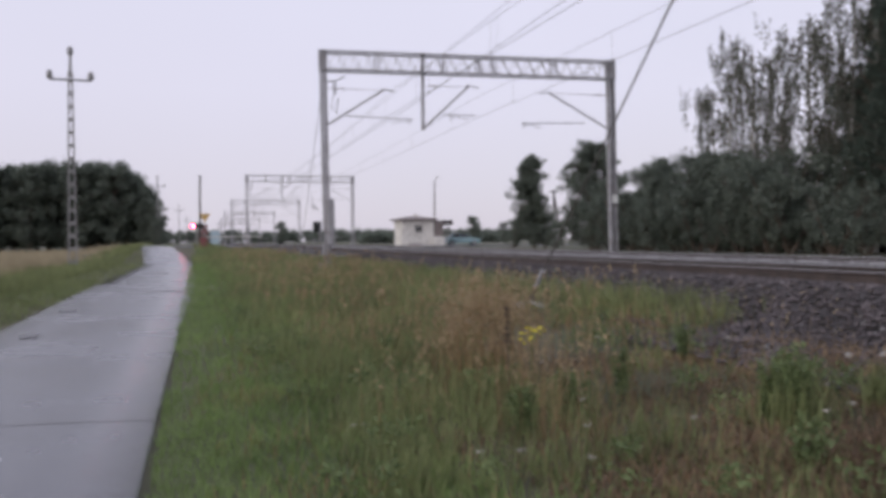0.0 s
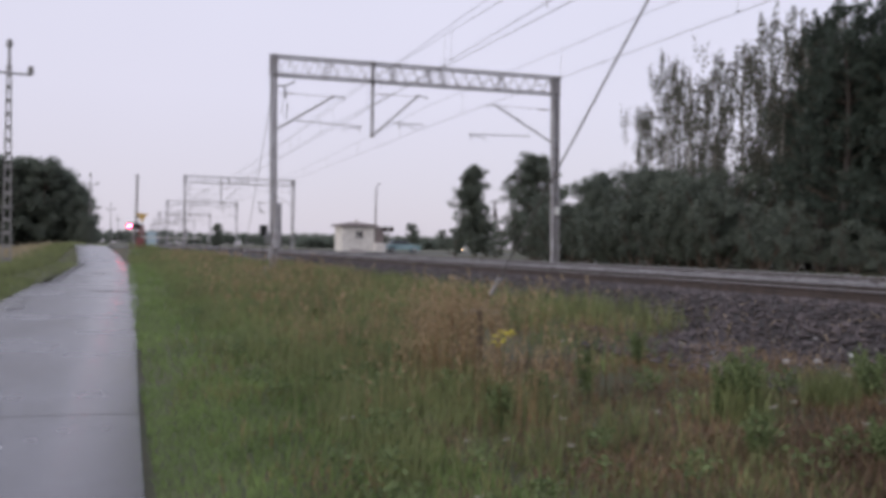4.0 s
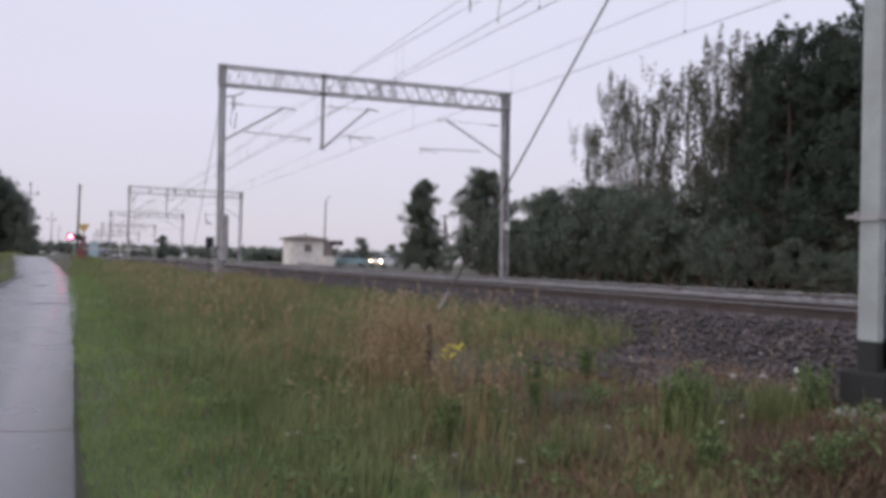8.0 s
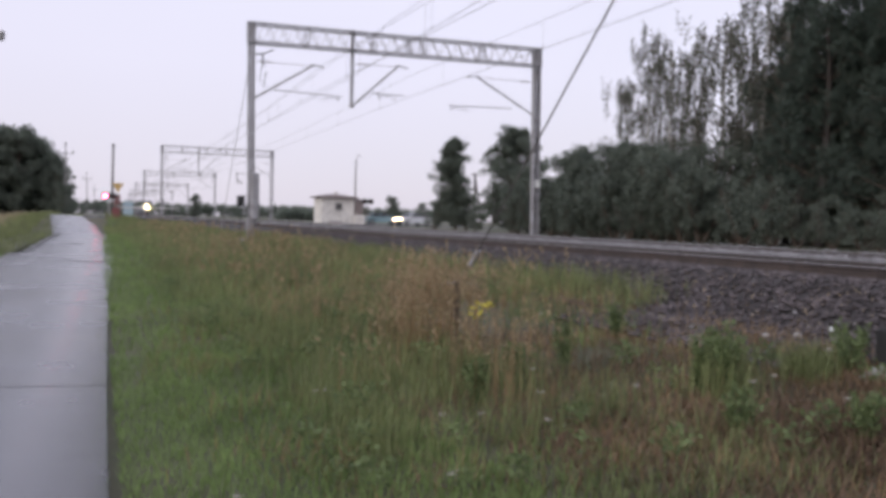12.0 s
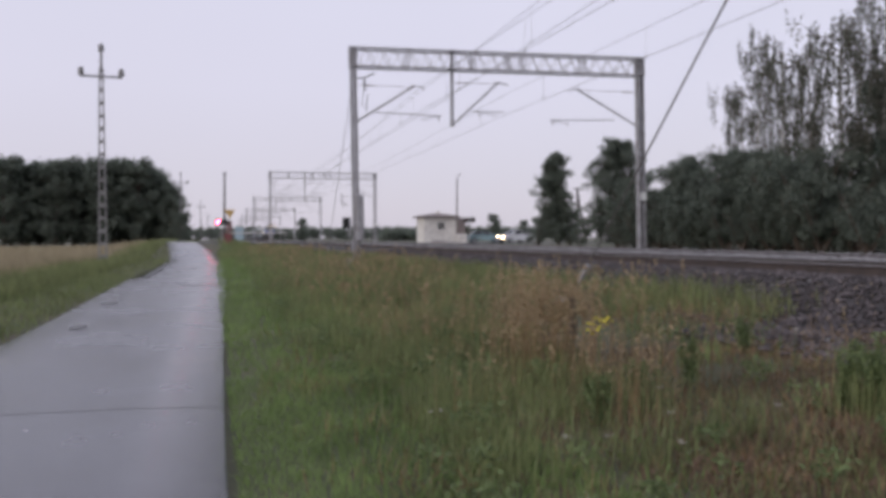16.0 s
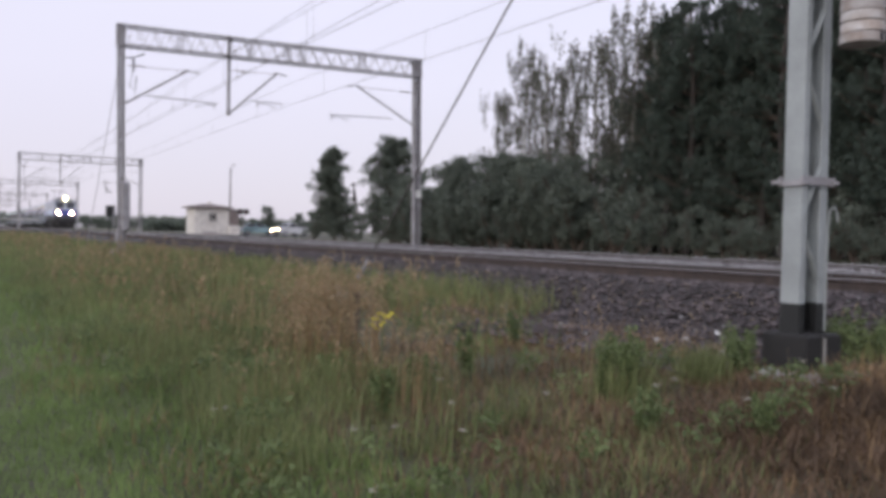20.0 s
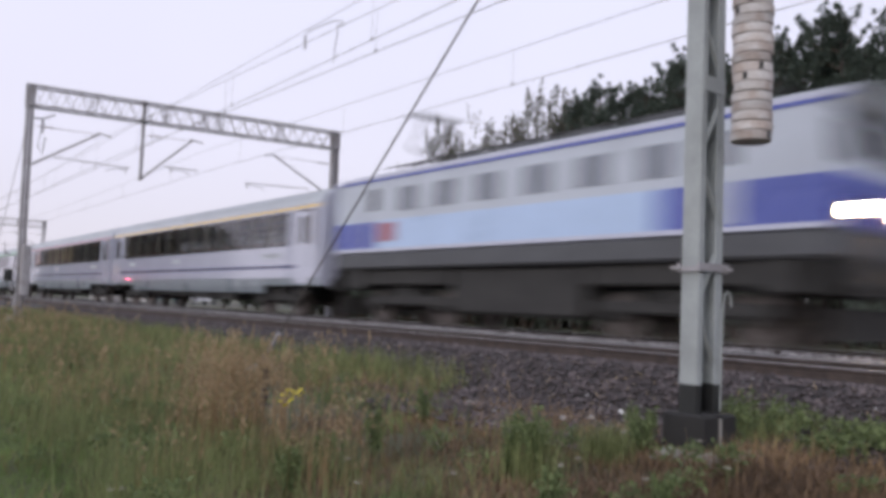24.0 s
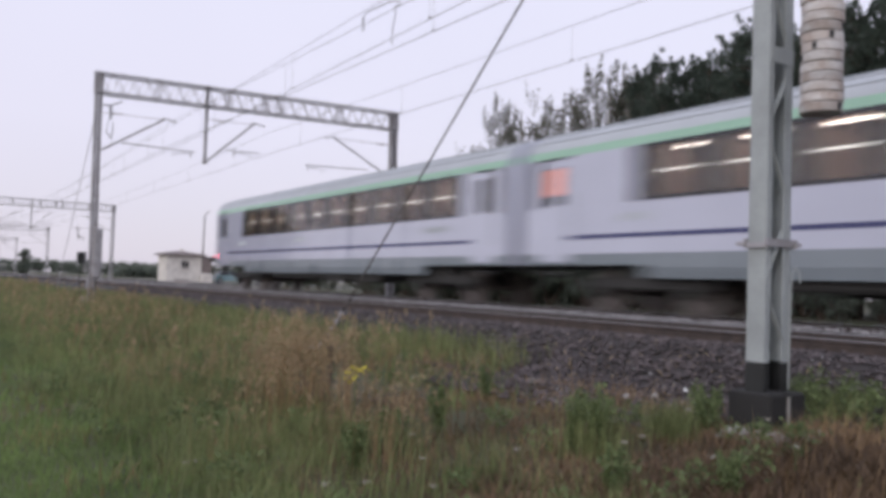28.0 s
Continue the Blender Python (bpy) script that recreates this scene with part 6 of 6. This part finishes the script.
def build_hut():
    """The crossing keeper's hut: plastered walls, low hipped roof, window, timber annex."""
    x0, x1, y0, y1, z0, z1 = 23.75, 27.45, 92.4, 96.0, 1.0, 3.95
    h = thing("keeper_hut", "small white plastered hut with low brown roof", "hut")
    cx, cy = (x0 + x1) / 2, (y0 + y1) / 2
    wx0, wx1, wz0, wz1 = 25.3, 26.15, 2.55, 3.45
    g = Geo()
    for a, b, c, d in ((x0, wx0, z0, z1), (wx1, x1, z0, z1), (wx0, wx1, z0, wz0), (wx0, wx1, wz1, z1)):
        g.box(((a + b) / 2, y0 + 0.12, (c + d) / 2), (b - a, 0.24, d - c))
    part("front_wall", g, CM["plaster"], h)
    part("back_wall", Geo().box((cx, y1 - 0.12, (z0 + z1) / 2), (x1 - x0, 0.24, z1 - z0)), CM["plaster"], h)
    part("side_wall", Geo().box((x0 + 0.12, cy, (z0 + z1) / 2), (0.236, y1 - y0 - 0.48, z1 - z0)), CM["plaster"], h)
    part("side_wall", Geo().box((x1 - 0.12, cy, (z0 + z1) / 2), (0.236, y1 - y0 - 0.48, z1 - z0)), CM["plaster"], h)
    w = part("window_frame", Geo().box((25.725, y0 + 0.1, wz1 - 0.03), (0.85, 0.08, 0.06)).box((25.725, y0 + 0.1, wz0 + 0.03), (0.85, 0.08, 0.06)).box((wx0 + 0.03, y0 + 0.1, 3.0), (0.06, 0.08, 0.78)).box((wx1 - 0.03, y0 + 0.1, 3.0), (0.06, 0.08, 0.78)).box((25.725, y0 + 0.1, 3.0), (0.05, 0.07, 0.78)), CM["plaster"], h)
    for x in (25.53, 25.92):
        part("pane", Geo().box((x, y0 + 0.11, 3.0), (0.34, 0.012, 0.78)), CM["dark_glass"], w)
    part("window_sill", Geo().box((25.725, y0 - 0.04, wz0 - 0.03), (1.0, 0.16, 0.05)), M["concrete"], w)
    e = 0.42
    g = Geo().add([(x0 - e, y0 - e, z1), (x1 + e, y0 - e, z1), (x1 + e, y1 + e, z1), (x0 - e, y1 + e, z1), (x0 - e, y0 - e, z1 + 0.16), (x1 + e, y0 - e, z1 + 0.16), (x1 + e, y1 + e, z1 + 0.16), (x0 - e, y1 + e, z1 + 0.16), (cx - 0.5, cy, z1 + 0.5), (cx + 0.5, cy, z1 + 0.5)],
                  [(0, 3, 2, 1), (0, 1, 5, 4), (1, 2, 6, 5), (2, 3, 7, 6), (3, 0, 4, 7), (4, 5, 9, 8), (5, 6, 9), (6, 7, 8, 9), (7, 4, 8)])
    part("roof", g, CM["sheet"], h)
    part("chimney", Geo().box((cx + 0.3, cy + 0.4, z1 + 0.55), (0.35, 0.35, 0.4), bevel=0.02), CM["plaster"], h)
    part("annex", Geo().box((28.02, 93.4, 2.55), (1.1, 2.0, 2.7), bevel=0.03), CM["wood"], h, "dark timber annex")
    part("annex_door", Geo().box((28.02, 92.38, 2.1), (0.8, 0.04, 1.9), bevel=0.01), CM["wood"], h)
    box = thing("meter_cabinet", "small white cabinet beside the hut", "cabinet", at=pose(27.9, 91.9, 1.0))
    part("body", Geo().box((0, 0, 0.55), (1.15, 0.5, 1.1), bevel=0.03), CM["plaster"], box)
    part("door", Geo().box((0, -0.256, 0.55), (0.9, 0.012, 0.9), bevel=0.003), CM["plaster"], box)
    m = thing("lamp_mast", "thin dark lamp mast behind the hut", "lamp mast", at=pose(28.3, 95, 1.0))
    part("pole", Geo().rod((0, 0, -0.1), (0.05, 0, 7.6), 0.1, 0.07, 8), CM["darkpole"], m)
    part("lamp_head", Geo().rod((0.05, 0, 7.6), (0.25, -0.3, 7.95), 0.03, n=6).box((0.28, -0.36, 7.97), (0.22, 0.5, 0.12), bevel=0.03), CM["pole"], m)
    k = thing("marker_stone", "low whitewashed concrete marker beside the track", "marker", at=pose(22.0, 80, 1.0))
    part("body", Geo().box((0, 0, 0.18), (1.3, 0.4, 0.5), bevel=0.06), M["weight"], k)


def signal(x, y, z, face, lit):
    """A crossing light: post, twin black discs with lenses and hoods."""
    s = thing("crossing_signal", "twin-lamp level crossing signal with one red lamp lit" if lit else "unlit twin-lamp crossing signal with round black boards", "signal", "crossing signals", at=pose(x, y, z, 0, 0, face))
    part("post", Geo().rod((0, 0, -0.1), (0, 0, 2.9), 0.06, n=10), CM["pole"], s)
    part("cross_bar", Geo().box((0, 0, 2.6), (1.0, 0.06, 0.08)), M["black"], s)
    for i, o in enumerate((-0.34, 0.34)):
        d = part("lamp_board", Geo().rod((o, -0.06, 2.6), (o, -0.02, 2.6), 0.31, n=24), M["black"], s, "round black lamp board")
        part("hood", Geo().rod((o, -0.06, 2.68), (o, -0.3, 2.66), 0.14, 0.13, 14, caps=False), M["black"], d)
        part("lens", Geo().rod((o, -0.07, 2.6), (o, -0.1, 2.6), 0.12, n=16), CM["redlamp"] if lit and i == 0 else CM["dim"], d)
    return s


def build_signals():
    signal(1.68, 84.0, 0.62, 0, True)
    signal(28.3, 90.0, 1.02, -18, False)
    y = thing("warning_sign", "yellow triangular road sign seen from behind on a post", "road sign", at=pose(2.43, 84.6, 0.64))
    part("post", Geo().rod((0, 0, -0.1), (0, 0, 3.8), 0.045, n=8), CM["pole"], y)
    part("plate", Geo().add([(-0.52, -0.05, 3.78), (0.52, -0.05, 3.78), (0, -0.05, 2.9), (-0.52, -0.03, 3.78), (0.52, -0.03, 3.78), (0, -0.03, 2.9)], [(0, 2, 1), (3, 4, 5), (0, 1, 4, 3), (1, 2, 5, 4), (2, 0, 3, 5)]), CM["yellow"], y)
    b = thing("barrier_drive", "red and grey crossing barrier drive box", "barrier", at=pose(2.31, 84.7, 0.58))
    part("plinth", Geo().box((0, 0, 0.3), (0.7, 0.5, 0.6), bevel=0.03), M["concrete"], b)
    part("housing", Geo().box((0, 0, 1.1), (0.7, 0.5, 1.0), bevel=0.05), CM["redpaint"], b)
    part("counterweight", Geo().box((0.1, 0.35, 2.3), (0.5, 0.12, 1.0), bevel=0.03), CM["redpaint"], b)
    part("boom", Geo().rod((0.1, 0.4, 1.6), (5.6, 0.45, 1.62), 0.06, 0.04, 8), CM["plaster"], b)
    c = thing("service_cabin", "pale blue upright service cabin", "cabin", at=pose(3.6, 92.3, 0.7))
    part("body", Geo().box((0, 0, 1.1), (0.9, 0.9, 2.2), bevel=0.03), CM["cabin"], c)
    part("door", Geo().box((0, -0.456, 1.05), (0.7, 0.02, 1.9), bevel=0.005), CM["cabin"], c)
    part("roof", Geo().box((0, 0, 2.26), (1.0, 1.0, 0.1), bevel=0.03), CM["plaster"], c)
    p = thing("telephone_pole", "tall thin tarred wooden pole", "pole", at=pose(2.06, 92.2, 0.72))
    part("pole", Geo().rod((0, 0, -0.2), (0.08, 0, 7.9), 0.13, 0.09, 8), CM["darkpole"], p)
    part("insulator_arm", Geo().box((0.1, 0, 7.75), (0.5, 0.06, 0.06)), CM["darkpole"], p)
    q = thing("braced_pole", "leaning twin wooden power pole among the trees", "pole", at=pose(34.4, 75, 1.0))
    part("pole", Geo().rod((0, 0, -0.2), (-0.05, 0, 5.4), 0.12, 0.09, 8), CM["darkpole"], q)
    part("strut", Geo().rod((0.9, 0, -0.2), (-0.02, 0, 4.9), 0.11, 0.08, 8), CM["darkpole"], q)
    part("cross_arm", Geo().box((-0.05, 0, 5.2), (1.1, 0.08, 0.08)), CM["darkpole"], q)


def build_power_masts():
    """Concrete ladder poles with a cross-arm and three insulators, along the lane."""
    h = 12.6
    m = thing("power_pole", "pierced grey concrete power pole with cross-arm and insulators", "power pole", "power poles along the lane")
    taper = lambda z: 0.26 - 0.011 * z
    for s in (-1, 1):
        g = Geo()
        vs = [(s * (taper(z) - a), b, z) for z in (-0.3, h * 0.92) for a, b in ((0, -0.09), (0.09, -0.09), (0.09, 0.09), (0, 0.09))]
        g.add(vs, [(0, 1, 5, 4), (1, 2, 6, 5), (2, 3, 7, 6), (3, 0, 4, 7), (3, 2, 1, 0), (4, 5, 6, 7)])
        part("leg", g, CM["pole"], m)
    z = 0.6
    while z < h * 0.9:
        part("rung", Geo().box((0, 0, z), (2 * taper(z) - 0.15, 0.16, 0.2)), CM["pole"], m)
        z += 0.75
    part("head", Geo().rod((0, 0, h * 0.9), (0, 0, h), 0.09, 0.07, 8), CM["pole"], m)
    part("cross_arm", Geo().box((0, 0, h - 1.45), (2.3, 0.1, 0.12)), M["steel"], m)
    for x, z in ((-1.1, h - 1.4), (1.1, h - 1.4), (0, h)):
        part("insulator", Geo().lathe([(0.05, 0), (0.17, 0.05), (0.17, 0.16), (0.13, 0.2), (0.17, 0.26), (0.13, 0.42), (0.05, 0.5)], 10, pose(x, 0, z - 0.02)), CM["pole"], m)
    for k, (x, y, sc) in enumerate(((-5.55, 54.0, 1.0), (-3.95, 152, 1.0), (-1.5, 262, 1.0), (0.5, 380, 1.0))):
        mm = pose(x, y, 0.0, 0, 0, 4)
        if k == 0:
            m.matrix_basis = mm
        else:
            copy_thing(m, mm)


def build_car(paint, label, lit):
    """A hatchback: body, cabin with windows, wheels with tyres and rims, lamps; it faces -y."""
    c = thing("car", label, "car", "cars at the crossing")
    side = [(-2.05, 0.35), (-2.1, 0.62), (-1.95, 0.8), (-1.0, 0.95), (-0.45, 1.4), (0.2, 1.48), (1.1, 1.44), (1.75, 1.02), (2.02, 0.9), (2.08, 0.45), (1.95, 0.3)]
    low = [(-2.05, 0.35), (-2.1, 0.62), (-1.95, 0.8), (-1.0, 0.95), (1.75, 0.98), (2.02, 0.9), (2.08, 0.45), (1.95, 0.3)]
    g = Geo()
    w = 0.86
    for prof, wl, wr in ((low, w, w),):
        k = len(prof)
        vs = [(s * (wl - (0.05 if z > 0.9 else 0.0)), y, z) for s in (-1, 1) for y, z in prof]
        g.add(vs, [(i, (i + 1) % k, k + (i + 1) % k, k + i) for i in range(k)] + [tuple(range(k)), tuple(range(2 * k - 1, k - 1, -1))])
    part("body", g, paint, c)
    cab = [(-1.05, 0.94), (-0.45, 1.38), (0.2, 1.46), (1.1, 1.42), (1.72, 0.97)]
    k = len(cab)
    g = Geo().add([(s * (0.8 - (z - 0.94) * 0.25), y, z) for s in (-1, 1) for y, z in cab], [(i, i + 1, k + i + 1, k + i) for i in range(k - 1)] + [tuple(range(k)), tuple(range(2 * k - 1, k - 1, -1))])
    part("cabin", g, CM["dark_glass"], c, "dark glass cabin")
    g = Geo().add([(s * (0.82 - (z - 0.94) * 0.25), y, z + 0.012) for s in (-1, 1) for y, z in cab[1:4]], [(0, 1, 4, 3), (1, 2, 5, 4)])
    part("roof_panel", g, paint, c)
    for s in (-1, 1):
        for a, b in ((cab[0], cab[1]), (cab[3], cab[4]), ((0.35, 0.95), (0.3, 1.45))):
            part("pillar", Geo().bar((s * (0.815 - (a[1] - 0.94) * 0.25), a[0], a[1]), (s * (0.815 - (b[1] - 0.94) * 0.25), b[0], b[1]), 0.06, 0.05), paint, c)
        for y in (-1.3, 1.3):
            t = part("wheel", Geo().rod((s * 0.7, y, 0.31), (s * 0.88, y, 0.31), 0.31, n=20), CM["tyre"], c)
            part("rim", Geo().rod((s * 0.87, y, 0.31), (s * 0.895, y, 0.31), 0.2, n=14), CM["rim"], t)
        part("headlamp", Geo().rod((s * 0.62, -2.02, 0.66), (s * 0.62, -2.12, 0.65), 0.07, 0.06, 12), CM["beam"] if lit else CM["lamp_glass"], c, "lit headlamp" if lit else "")
        part("mirror", Geo().box((s * 0.93, -0.75, 0.98), (0.16, 0.1, 0.12), bevel=0.03), paint, c)
    part("bumper", Geo().box((0, -2.08, 0.42), (1.6, 0.12, 0.2), bevel=0.04), M["black"], c)
    part("plate", Geo().box((0, -2.145, 0.42), (0.5, 0.012, 0.11)), M["plate"], c)
    return c


def build_cars():
    teal = build_car(CM["teal"], "pale teal hatchback parked beyond the hut", False)
    teal.matrix_basis = pose(31.7, 95.2, 1.02, 0, 0, 82)
    white = build_car(CM["pearl"], "light car with lit headlamps waiting at the crossing", True)
    return white


def car_rows():
    """It rolls up from behind the trees and waits."""
    way = ((0, 62.0, 142.5, -28), (3.0, 57.0, 133.5, -28), (5.0, 47.6, 117.2, -28), (6.0, 42.0, 107.0, -28), (6.5, 40.1, 101.4, -28), (7.0, 37.4, 96.2, -32), (7.5, 35.1, 92.6, -40), (8.0, 34.3, 91.0, -50), (8.7, 33.75, 90.0, -62), (9.5, 33.55, 89.65, -70), (11, 33.5, 89.6, -73), (28, 33.5, 89.6, -73))
    return [(t, pose(x, y, 1.06, 0, 0, turn)) for t, x, y, turn in way]


# ---- build ----
build_ground()
build_lane()
build_gantries()
build_wires()
build_near_mast()
TRAIN = build_train()
build_crossing()
build_hut()
build_signals()
build_power_masts()
WAITING = build_cars()
build_trees()
build_flowers()
build_grass()
build_track()


def motions():
    """What moves: the train, vehicle by vehicle."""
    for vehicle, behind in TRAIN:
        walk(vehicle, train_rows(behind))
    walk(WAITING, car_rows())

motions()
